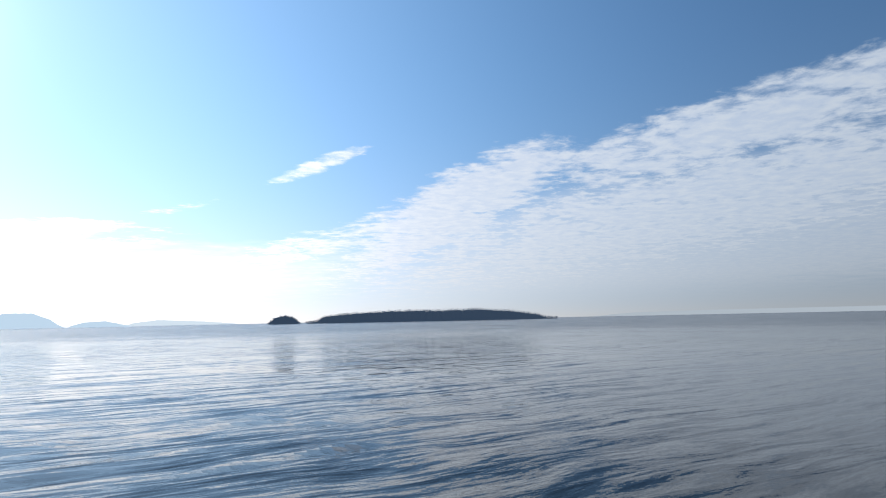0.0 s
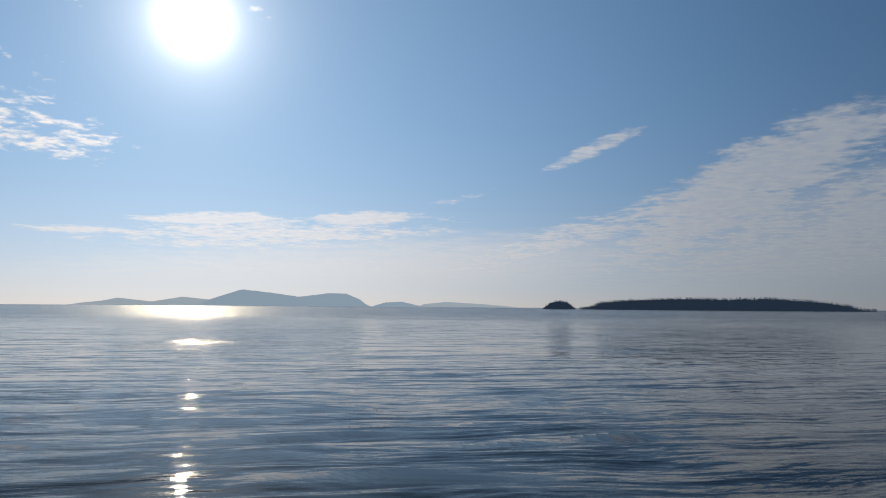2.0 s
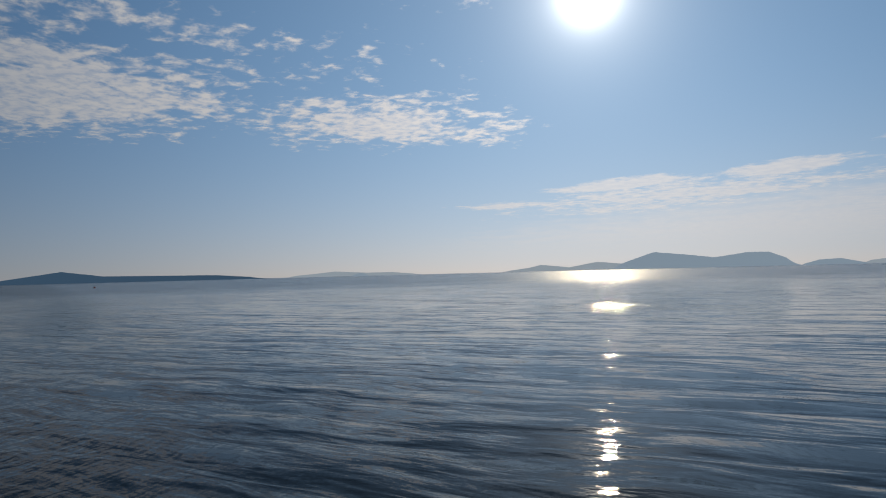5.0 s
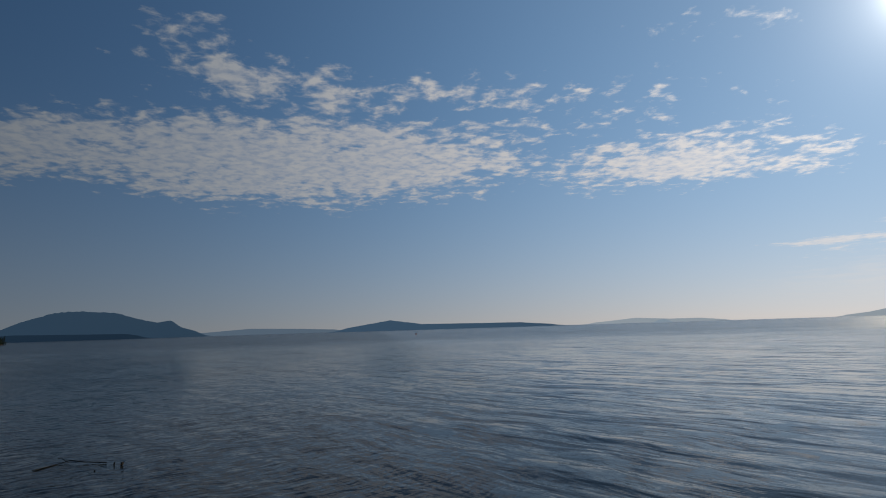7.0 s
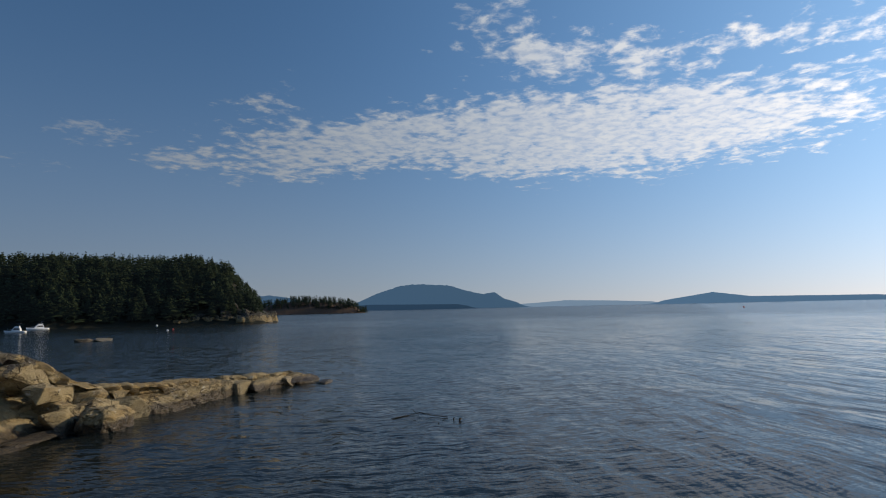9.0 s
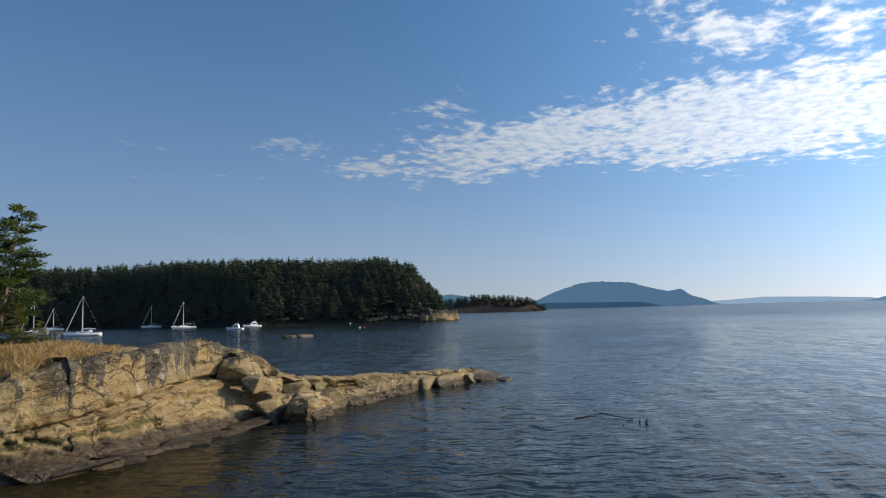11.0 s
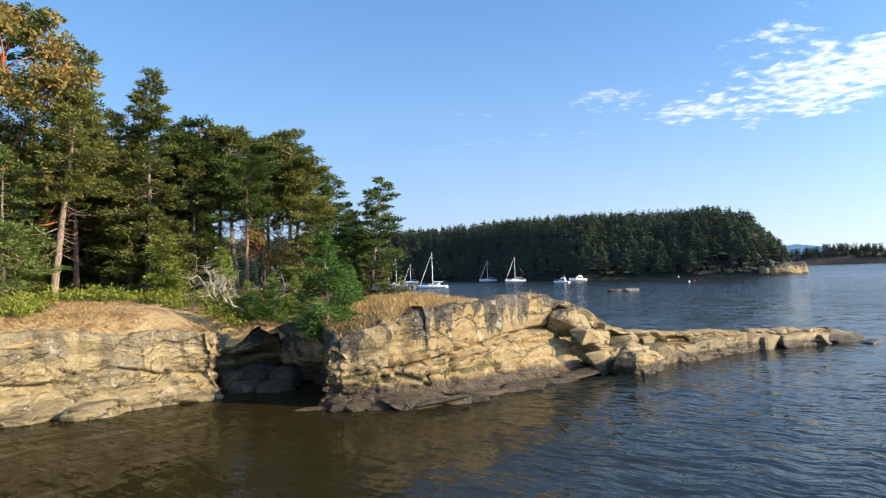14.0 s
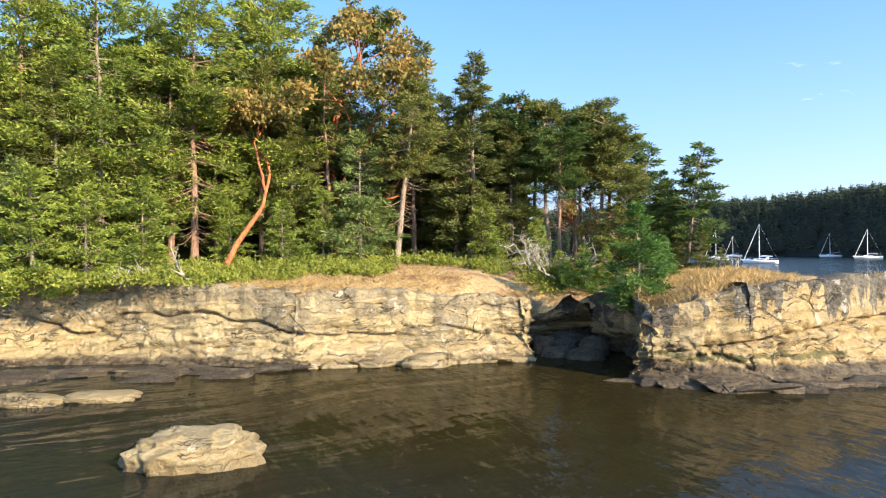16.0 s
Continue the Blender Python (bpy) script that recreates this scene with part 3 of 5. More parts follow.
def make_cliff():
    rows = 64
    tx, ty = np.gradient(LINE[:, 1]), np.gradient(LINE[:, 2])
    ln = np.hypot(tx, ty)
    nx, ny = ty / ln, -tx / ln  # towards the water
    zs = [-1.2, -0.6, -0.25, 0.0, 0.2, 0.42, 0.55, 0.62, 0.95, 1.08, 1.78, 1.94, 2.02, 2.5, 3.2, 3.8, 4.2]
    back_at = [-0.5, -0.3, -0.1, 0.0, 0.12, 0.22, 0.55, 0.90, 1.05, 1.30, 1.52, 2.20, 1.55, 1.58, 1.64, 1.74, 2.0]
    verts = np.zeros((rows, len(LINE), 3))
    for j, (s, x, y, brow, back, top) in enumerate(LINE):
        soft = min(brow / 3.0, 1.0)
        sway = 0.5 * fbm((s, 0, 0), 0.08, 2, 3.0)
        for i in range(rows):
            if i < rows - 8:
                v = i / (rows - 9)
                z = -1.2 + v * (brow + 1.2)
                zz = z if z < 0.2 else 0.2 + (z - 0.2) * 4.0 / max(brow - 0.2, 0.3)
                dip = min(max(-0.062 * (x + 14.0), -0.45), 0.8) * min(max((zz - 0.5) / 0.8, 0.0), 1.0) if x < -5.5 else 1.1 * fbm((s, 0, 0), 0.16, 3, 21.0) * min(max((zz - 0.5) / 0.8, 0.0), 1.0)
                low = min(zz - dip, 4.2) + sway * min(max(zz, 0), 1) * max(0.0, 1 - zz / 4.2)
                inward = float(np.interp(low, zs, back_at)) * back / 2.0
            else:
                v = 1.0
                q = (i - (rows - 9)) / 8
                z = brow + 0.10 - 0.55 * q * q
                inward = back + (0.8 if -10.0 < x < -4.5 else 2.4) * q
            p = (x, y, z)
            lump = fbm((s * 0.6, z * 0.7, 1.0), 0.42, 3, 11.0) * 0.20
            bed = z + (0.062 * (x + 14.0) if x < -5.5 else 0.25 * math.sin(s * 0.34 + 0.6)) + 0.3 * fbm((s, 0, 0), 0.15, 2, 3.0)
            layer = math.floor(bed * 3.1)
            ledge = noise.noise(Vector((layer * 7.3, s * 0.11, 2.0))) * (0.34 if x < -6 else 0.16)
            frac = bed * 3.1 - layer
            groove = -0.24 * math.exp(-((frac - 0.05) / 0.06) ** 2) * max(0.0, 0.45 + noise.noise(Vector((s * 0.22, layer * 3.1, 5.0))))
            e1, h1 = cells(s * 0.30 + 0.3 * fbm(p, 0.5, 2, 4.0), z * 0.55, 1.0)
            e2, h2 = cells(s * 0.85, z * 1.3 + 0.2 * s, 6.0)
            jointed = 1.0 if x < -8 else 0.30
            blocks = (0.42 - 0.22 * soft) * h1 - (0.34 - 0.08 * soft) * math.exp(-(e1 / 0.07) ** 2) + 0.09 * h2 - 0.14 * math.exp(-(e2 / 0.06) ** 2)
            swell = 0.40 * min(e1, 0.6) * max(0.0, 1.2 - soft)
            flute = 0.20 * noise.noise(Vector((s * 1.6, z * 0.30, 20.0))) * max(0.0, v - 0.45) * 2
            sound = min(max((z - ((1.95 - 0.062 * (x + 14.0)) if x < -6 else 1.9 + 0.25 * math.sin(s * 0.34 + 0.6)) - 0.6 * sway) / 0.4, 0.0), 1.0) * soft  # massive bed over the thin ones
            hollow = -0.26 * max(0.0, noise.noise(Vector((s * 0.9, z * 0.8, 31.0))) - 0.05) * math.exp(-(((brow - z) - 0.75) / 0.45) ** 2)
            fine = (0.15 - 0.07 * sound) * fbm((s, z * 1.8, 0.0), 1.9, 5, 5.0) + hollow * soft
            calm = 1 - 0.72 * sound
            if x > -6:
                # sheets of cross-bedded rock that overhang one another
                sheet = z * 0.62 - 0.085 * s + 0.55 * fbm((s * 0.5, z * 0.6, 0), 0.5, 3, 14.0)
                fine += 0.30 * (sheet - math.floor(sheet) - 0.5) * min(max((brow - z) / 0.5, 0.0), 1.0)
                sheet = z * 1.9 - 0.16 * s + 0.7 * fbm((s * 0.5, z, 0), 0.4, 3, 17.0)
                fine += 0.11 * (sheet - math.floor(sheet) - 0.5) * (1 - 0.6 * sound if z > 0.2 else 0.3)
            off = (lump + flute) * (0.4 + 0.6 * soft) + ledge * soft * calm + groove * calm + blocks * (0.55 + 0.45 * soft) * jointed * calm + swell * jointed + fine * (1 - 0.3 * sound)
            if i >= rows - 8:
                fade = 1 - (i - (rows - 9)) / 8
                off *= fade
                z += 0.16 * fade * fbm(p, 1.1, 3, 2.0) - 0.12 * fade * math.exp(-(e1 / 0.10) ** 2)
            else:
                z += 0.20 * lump * v + (0.35 * h1 + 0.25 * min(e1, 0.6) - 0.1) * v * (1.25 - soft)
            notch = max(0.0, 1 - ((x + 7.2) / 2.4) ** 2) * min(max((-31.2 - y) / 2.0, 0.0), 1.0)
            inward += 2.2 * notch * min(max((1.9 + 2.2 * fbm((s, 0, 0), 0.5, 3, 40.0) + 0.6 * lump - z) / 0.7, 0.0), 1.0)
            out = off - inward
            verts[i, j] = (x + nx[j] * out, y + ny[j] * out, z)
    ob = mesh_object("sandstone_cliff", verts.reshape(-1, 3), grid_faces(rows, len(LINE))[:, ::-1], ROCK)
    tagged(ob, "layered tan sandstone sea cliff with grey lichen and dark tide line", "cliff", kind="structure")


def make_ground():
    xs, ys = np.arange(-52, 62.1, 0.5), np.arange(-108, -26, 0.5)
    verts, index = [], {}
    for i, x in enumerate(xs):
        for j, y in enumerate(ys):
            z, d, back = land(x, y)
            if d > back - 0.3:
                index[i, j] = len(verts)
                verts.append((x, y, z + 0.26 * fbm((x, y, 0), 0.35, 5, 1.0) + 0.12 * fbm((x, y, 4.0), 1.1, 3, 8.0) - 0.05 - 0.85 * max(0.0, 1 - (d - back + 0.3) / 1.6)))
    quads = [(i, j) for i, j in index if all(k in index for k in ((i + 1, j), (i + 1, j + 1), (i, j + 1)))]
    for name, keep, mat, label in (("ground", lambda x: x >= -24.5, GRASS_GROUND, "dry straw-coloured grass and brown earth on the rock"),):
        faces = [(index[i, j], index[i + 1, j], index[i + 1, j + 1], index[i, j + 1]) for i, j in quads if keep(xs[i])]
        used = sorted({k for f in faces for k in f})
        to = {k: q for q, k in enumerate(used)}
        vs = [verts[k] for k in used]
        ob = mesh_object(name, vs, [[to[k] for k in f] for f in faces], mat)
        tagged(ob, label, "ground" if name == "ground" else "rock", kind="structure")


def make_rock_top():
    """Bare jointed rock along the low point."""
    xs, ys = np.arange(-51, -23.4, 0.2), np.arange(-44, -29, 0.2)
    verts, index = [], {}
    for i, x in enumerate(xs):
        for j, y in enumerate(ys):
            z, d, back = land(x, y)
            if d > back * 0.55:
                e, h = cells(x * 0.36, y * 0.5, 3.0)
                index[i, j] = len(verts)
                verts.append((x, y, z * 0.92 + 0.35 * h + 0.35 * min(e, 0.5) - 0.30 * math.exp(-(e / 0.08) ** 2) + 0.10 * fbm((x, y, 0), 1.3, 4, 6.0) - 0.5 * max(0.0, 1 - d / back)))
    faces = [(index[i, j], index[i + 1, j], index[i + 1, j + 1], index[i, j + 1]) for i, j in index if all(k in index for k in ((i + 1, j), (i + 1, j + 1), (i, j + 1)))]
    ob = mesh_object("rock_top", verts, faces, ROCK)
    tagged(ob, "bare jointed sandstone along the low point", "rock", kind="structure")


make_cliff()
make_ground()
make_rock_top()


def boulder(name, x, y, z, sx, sy, sz, seed, label, turn=0.0, flat=0.0, mat=None, furrow=0.0):
    bm = bmesh.new()
    bmesh.ops.create_icosphere(bm, subdivisions=(5 if max(sx, sy) > 1.45 else 4) if math.hypot(x, y) < 80 else 3, radius=1.0)
    for v in bm.verts:
        p = v.co.copy()
        q = Vector([math.copysign(abs(c) ** 0.75, c) for c in p])
        k = 1 + 0.22 * fbm(p, 1.1, 3, seed) + 0.06 * fbm(p, 4.0, 4, seed + 3)
        g = fbm(p, 1.6, 2, seed + 9)
        k -= 0.10 * math.exp(-(g / 0.05) ** 2)
        if furrow:
            k -= furrow * abs(noise.noise(Vector((p.x * 3.4 + 0.8 * p.z, p.y * 3.4, seed)))) ** 0.6
        v.co = Vector((q.x * sx, q.y * sy, max(q.z, -0.6) * sz * (1 - flat * 0.3 * p.x))) * k
    for f in bm.faces:
        f.smooth = True
    me = bpy.data.meshes.new(name)
    bm.to_mesh(me)
    bm.free()
    me.materials.append(mat or ROCK)
    ob = new(name, me)
    ob.matrix_basis = pose(x, y, z, 0, 0, turn)
    return tagged(ob, label, "rock")


boulder("boulder", -26.6, -29.2, 0.40, 1.6, 1.0, 0.82, 2.0, "rounded tan sandstone boulder leaning on the point", 15, 0.0, ROCK)
boulder("boulder", 7.45, -18.95, 0.10, 2.1, 1.3, 0.80, 7.0, "pale furrowed sandstone rock standing in the cove", 12, 0.0, DRY_ROCK, 0.22)
boulder("slab", 1.2, -34.4, 0.15, 1.3, 0.8, 0.45, 12.0, "flat tilted sandstone slab at the cliff foot", 8, 0.9, DRY_ROCK)
boulder("slab", 14.4, -27.2, 0.06, 1.5, 0.8, 0.26, 17.0, "low pale sandstone slab awash in the cove", 5, 0.0, DRY_ROCK)
boulder("slab", 17.2, -26.6, 0.06, 1.6, 0.9, 0.30, 19.0, "low pale sandstone slab awash in the cove", -8, 0.0, DRY_ROCK)


def crag(name, x, y, z, sx, sy, sz, seed, label, turn=0.0, tip=0.0, mat=None, group=""):
    """An angular block of jointed rock with worn edges."""
    rng = random.Random(seed)
    bm = bmesh.new()
    for _ in range(15):
        p = Vector((rng.uniform(-1, 1), rng.uniform(-1, 1), rng.uniform(-1, 1)))
        m = max(abs(p.x), abs(p.y), abs(p.z))
        bm.verts.new(p / m * rng.uniform(0.8, 1.0))
    bmesh.ops.convex_hull(bm, input=bm.verts)
    bmesh.ops.delete(bm, geom=[v for v in bm.verts if not v.link_faces], context="VERTS")
    bmesh.ops.dissolve_limit(bm, angle_limit=radians(14), verts=bm.verts, edges=bm.edges)
    bmesh.ops.bevel(bm, geom=bm.edges[:], offset=0.10, segments=2, profile=0.6, affect="EDGES", clamp_overlap=True)
    bmesh.ops.triangulate(bm, faces=bm.faces[:])
    for _ in range(2):
        long = [g for g in bm.edges if g.calc_length() > 0.28]
        if long:
            bmesh.ops.subdivide_edges(bm, edges=long, cuts=1)
            bmesh.ops.triangulate(bm, faces=bm.faces[:])
    for v in bm.verts:
        q = v.co.copy()
        v.co += q.normalized() * (0.07 * fbm(q, 1.8, 4, seed) - 0.05 * math.exp(-(fbm(q, 1.3, 2, seed + 5) / 0.06) ** 2))
        v.co = Vector((v.co.x * sx, v.co.y * sy, v.co.z * sz))
    for f in bm.faces:
        f.smooth = True
    me = bpy.data.meshes.new(name)
    bm.to_mesh(me)
    bm.free()
    me.materials.append(mat or ROCK)
    ob = new(name, me)
    ob.matrix_basis = pose(x, y, z, rng.uniform(-6, 6), tip, turn)
    return tagged(ob, label, "rock", group)


def mat_tidal():
    m, n = material("dark_tidal_rock")
    p = n.place()
    a, b, c = n.noise(p, 1.1, 5.0, 0.65, 0.4), n.noise(p, 9.0, 5.0, 0.7), n.noise(p, 26.0, 3.0, 0.7)
    color = n.mix(n.step(b, 0.36, 0.66), (0.012, 0.009, 0.006), (0.085, 0.062, 0.038))
    color = n.mix(n.step(a, 0.50, 0.62, 0.0, 0.7), color, (0.13, 0.098, 0.058))
    color = n.mix(n.step(c, 0.60, 0.68, 0.0, 0.45), color, (0.22, 0.20, 0.16))
    n.out(n.surface(color, n.step(a, 0.35, 0.6, 0.45, 0.9), n.bump(n.m("ADD", b, n.m("MULTIPLY", c, 0.4)), 1.0, 0.16)))
    return m


DARK_ROCK = mat_tidal()
# fallen rocks in dark tidal stone, whose tone also carries the gully's shade
for x, y, z, a, b, c, turn in [(-6.1, -37.2, -0.2, 0.9, 0.7, 0.8, 20), (-7.5, -36.2, -0.2, 1.1, 0.7, 0.7, -15), (-6.9, -38.6, -0.1, 1.0, 0.8, 0.9, 40), (-5.6, -38.6, 0.0, 0.7, 0.6, 1.0, 0), (-8.3, -37.6, 0.0, 0.8, 0.8, 1.1, 70), (-7.4, -40.4, 0.0, 1.3, 0.7, 1.0, 5)]:
    boulder("gully_rock", x, y, z, a, b, c, 300 + x * 3 + y, "rough tidal rock fallen in the gully, darkened for the shade", turn, 0.0, DARK_ROCK)
# thin dark ledges that stick out at the foot of the point and of the cove wall
ledge_rng = random.Random(31)
for k in range(30):
    u = k / 29 + ledge_rng.uniform(-0.01, 0.01)
    x = -8.6 - 17.0 * u
    y = float(np.interp(-x, [8.6, 13.4, 19.0, 25.6], [-29.6, -27.6, -29.3, -30.9])) + ledge_rng.uniform(-0.2, 0.45)
    crag("tidal_ledge", x, y, ledge_rng.uniform(-0.08, 0.16), ledge_rng.uniform(0.7, 1.9), ledge_rng.uniform(0.35, 0.8), ledge_rng.uniform(0.14, 0.32), 600 + k, "dark barnacled ledge under the sandstone point", ledge_rng.uniform(-25, 25), ledge_rng.uniform(-5, 5), DARK_ROCK if k % 3 else ROCK, "tidal ledges")
for k in range(34):
    x = 7.5 + 24.0 * ledge_rng.random()
    y = float(np.interp(x, [7.5, 12, 20, 32], [-33.6, -32.2, -31.2, -30.6])) + ledge_rng.uniform(-2.2, 0.9) * min(1.0, (x - 6) / 8)
    crag("tidal_shelf", x, y, ledge_rng.uniform(-0.1, 0.08), ledge_rng.uniform(0.8, 2.4), ledge_rng.uniform(0.5, 1.2), ledge_rng.uniform(0.14, 0.30), 700 + k, "dark flat mussel-covered rock shelf at the cliff foot", ledge_rng.uniform(-14, 14), 0.0, DARK_ROCK if k % 4 else ROCK, "tidal shelves")
for k in range(16):
    x = -4.4 + 11.5 * k / 15
    crag("foot_stone", x, float(np.interp(x, [-4.7, -1.7, 2.9, 8.3], [-35.7, -35.3, -34.7, -33.8])) + ledge_rng.uniform(-0.2, 0.2), ledge_rng.uniform(-0.1, 0.15), ledge_rng.uniform(0.35, 0.9), ledge_rng.uniform(0.3, 0.5), ledge_rng.uniform(0.14, 0.36), 800 + k, "pale sandstone block at the foot of the cove wall", ledge_rng.uniform(-20, 20), ledge_rng.uniform(-8, 8), DRY_ROCK, "foot stones")
# jointed blocks along the low point
block_rng = random.Random(14)
for k in range(12):
    u = k / 11
    crag("block", -27.8 - 20.6 * u, -31.2 - block_rng.uniform(0.0, 0.5) - (0.5 if 3 < k < 8 else 0), 0.35 - 0.25 * u, block_rng.uniform(1.2, 1.9), block_rng.uniform(0.7, 1.1), 1.25 - 0.62 * u, 50.0 + 4 * k, "jointed grey-tan sandstone block on the low point", block_rng.uniform(-12, 12), block_rng.uniform(-5, 5), DRY_ROCK if k % 3 == 1 else ROCK, "blocks of the point")
for x, y, z, a, b, c, turn in [(-25.3, -31.5, 1.0, 1.2, 0.9, 0.9, -20), (-24.4, -31.2, 2.0, 1.0, 0.8, 0.7, 10), (-26.7, -31.3, 0.5, 1.2, 0.9, 0.9, 15), (-26.2, -32.6, 1.6, 1.3, 1.0, 0.8, 35), (-27.8, -32.4, 1.1, 1.4, 1.0, 0.8, -30), (-24.9, -30.7, 0.6, 0.9, 0.7, 0.8, 25), (-23.6, -32.3, 2.9, 1.0, 0.9, 0.8, 5), (-25.2, -33.0, 2.5, 1.1, 0.9, 0.8, -15), (-29.4, -32.8, 1.3, 1.5, 1.0, 0.6, 8)]:
    crag("block", x, y, z, a, b, c, 400 + x * 3 + y, "rough jointed sandstone block stepping down the point", turn, 6.0, None, "blocks of the point")
crag("shoal", -114.5, -132.5, 0.0, 3.0, 1.6, 0.62, 24, "low tan rock islet awash in the bay", 20, -4.0, ROCK)
crag("shoal", -118, -131, 0.0, 5.6, 2.0, 0.42, 21, "low tan rock islet awash in the bay", 42, 3.0, DRY_ROCK)

# ---------- distant land ----------


def ridge(name, profile, dist, depth, mat, label, bumps=0.015, seed=0.0, category="hill"):
    """A long hill: bearings and crest heights (degrees above the level of the eye) at a range."""
    profile = sorted(profile)
    az = np.array([p[0] for p in profile], float)
    el = np.array([p[1] for p in profile], float)
    cols, rows = 160, 15
    verts = np.zeros((rows, cols, 3))
    for j in range(cols):
        a = az[0] + (az[-1] - az[0]) * j / (cols - 1)
        h = EYE + dist * math.tan(radians(float(np.interp(a, az, el))))
        end = min(1.0, 8 * min(j, cols - 1 - j) / (cols - 1) + 0.02)
        h = max(h, 0.5) * (1 + bumps * fbm((a * 3, 0, 0), 1.0, 4, seed)) * min(1, end * 1.5)
        for i in range(rows):
            u = -1 + 2 * i / (rows - 1)
            d = dist + depth * u * (0.5 + 0.5 * end)
            z = h * (math.cos(u * math.pi / 2) ** 0.8) * (1 + 0.02 * fbm((a * 4, u * 2, 0), 1.0, 3, seed + 5) * (1 - abs(u)))
            verts[i, j] = at(a, d, z - (2.0 if abs(u) > 0.99 else 0.0))
    ob = mesh_object(name, verts.reshape(-1, 3), grid_faces(rows, cols)[:, ::-1], mat)
    return tagged(ob, label, category, kind="structure")


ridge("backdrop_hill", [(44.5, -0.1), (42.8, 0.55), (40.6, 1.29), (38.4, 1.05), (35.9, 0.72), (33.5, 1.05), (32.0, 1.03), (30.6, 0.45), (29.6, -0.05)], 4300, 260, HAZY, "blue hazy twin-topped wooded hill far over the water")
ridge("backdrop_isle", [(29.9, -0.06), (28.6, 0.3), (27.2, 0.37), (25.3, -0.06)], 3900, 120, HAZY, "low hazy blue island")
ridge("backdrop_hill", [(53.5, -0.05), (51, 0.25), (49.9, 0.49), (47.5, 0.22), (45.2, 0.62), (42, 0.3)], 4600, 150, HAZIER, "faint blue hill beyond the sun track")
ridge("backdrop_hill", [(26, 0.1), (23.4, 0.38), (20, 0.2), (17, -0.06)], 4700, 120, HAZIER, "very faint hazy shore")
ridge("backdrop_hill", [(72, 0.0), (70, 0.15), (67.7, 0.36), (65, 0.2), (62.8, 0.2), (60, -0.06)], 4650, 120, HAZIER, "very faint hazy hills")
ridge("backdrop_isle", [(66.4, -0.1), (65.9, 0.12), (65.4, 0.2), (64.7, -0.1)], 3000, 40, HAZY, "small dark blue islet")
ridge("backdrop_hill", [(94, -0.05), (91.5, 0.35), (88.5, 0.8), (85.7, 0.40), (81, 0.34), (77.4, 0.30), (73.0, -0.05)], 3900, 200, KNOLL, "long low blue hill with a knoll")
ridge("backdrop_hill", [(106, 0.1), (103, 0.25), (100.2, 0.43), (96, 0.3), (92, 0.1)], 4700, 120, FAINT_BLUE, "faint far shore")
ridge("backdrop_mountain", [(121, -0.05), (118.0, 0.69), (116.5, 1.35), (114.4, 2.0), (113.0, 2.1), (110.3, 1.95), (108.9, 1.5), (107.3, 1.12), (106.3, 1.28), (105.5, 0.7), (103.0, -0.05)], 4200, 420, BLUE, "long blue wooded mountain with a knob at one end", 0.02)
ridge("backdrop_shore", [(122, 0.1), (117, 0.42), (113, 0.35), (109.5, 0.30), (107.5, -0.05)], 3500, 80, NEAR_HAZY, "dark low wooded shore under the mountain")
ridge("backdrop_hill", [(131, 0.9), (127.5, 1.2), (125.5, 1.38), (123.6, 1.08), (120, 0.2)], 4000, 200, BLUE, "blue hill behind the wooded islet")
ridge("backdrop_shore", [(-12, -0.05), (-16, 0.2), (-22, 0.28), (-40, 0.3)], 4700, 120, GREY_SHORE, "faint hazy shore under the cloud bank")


# ---------- simple conifers for far woods ----------
def far_conifer_data(seed, tall, wide, count=46):
    """An irregular crown of drooping boughs on a stem; returns vertices and triangles."""
    rng = random.Random(seed)
    v, f = [], []
    for k in range(count):
        u = rng.random() ** 0.85
        z = tall * (0.10 + 0.88 * u)
        r = wide * (1.04 - u) ** 0.55 * rng.uniform(0.5, 1.15)
        a, w = rng.uniform(0, 6.283), rng.uniform(0.25, 0.5)
        lift = tall * rng.uniform(-0.10, 0.05)
        thick = tall * rng.uniform(0.02, 0.06)
        c, s, n0 = math.cos(a), math.sin(a), r * rng.uniform(0.0, 0.35)
        i, half = len(v), r * w
        v += [(n0 * c, n0 * s, z + thick), (0.65 * r * c - half * s, 0.65 * r * s + half * c, z + lift * 0.6), (r * c, r * s, z + lift), (0.65 * r * c + half * s, 0.65 * r * s - half * c, z + lift * 0.6 - thick)]
        f += [(i, i + 1, i + 2), (i, i + 2, i + 3)]
    i = len(v)
    v += [(0.05 * wide, 0, 0), (-0.03 * wide, 0.05 * wide, 0), (-0.03 * wide, -0.05 * wide, 0), (0, 0, tall * 1.02)]
    f += [(i, i + 1, i + 3), (i + 1, i + 2, i + 3), (i + 2, i, i + 3)]
    return np.array(v), np.array(f)


def woods(name, places, mat, label, seed=0, boughs=34):
    """Uncountable far trees in one mesh: x, y, z, height."""
    kinds = [far_conifer_data(seed + k, 1.0, (0.34, 0.44, 0.28, 0.50)[k], boughs) for k in range(4)]
    rng = random.Random(seed)
    V, F, base = [], [], 0
    for x, y, z, h in places:
        v, f = kinds[rng.randrange(4)]
        a = rng.uniform(0, 6.28)
        c, s = math.cos(a), math.sin(a)
        q = v @ np.array([[c, s, 0], [-s, c, 0], [0, 0, 1]]) * (h * rng.uniform(0.85, 1.2), h * rng.uniform(0.85, 1.2), h) + (x, y, z)
        V.append(q)
        F.append(f + base)
        base += len(v)
    ob = mesh_object(name, np.concatenate(V), np.concatenate(F), mat, smooth=False)
    return tagged(ob, label, "trees", kind="stuff")


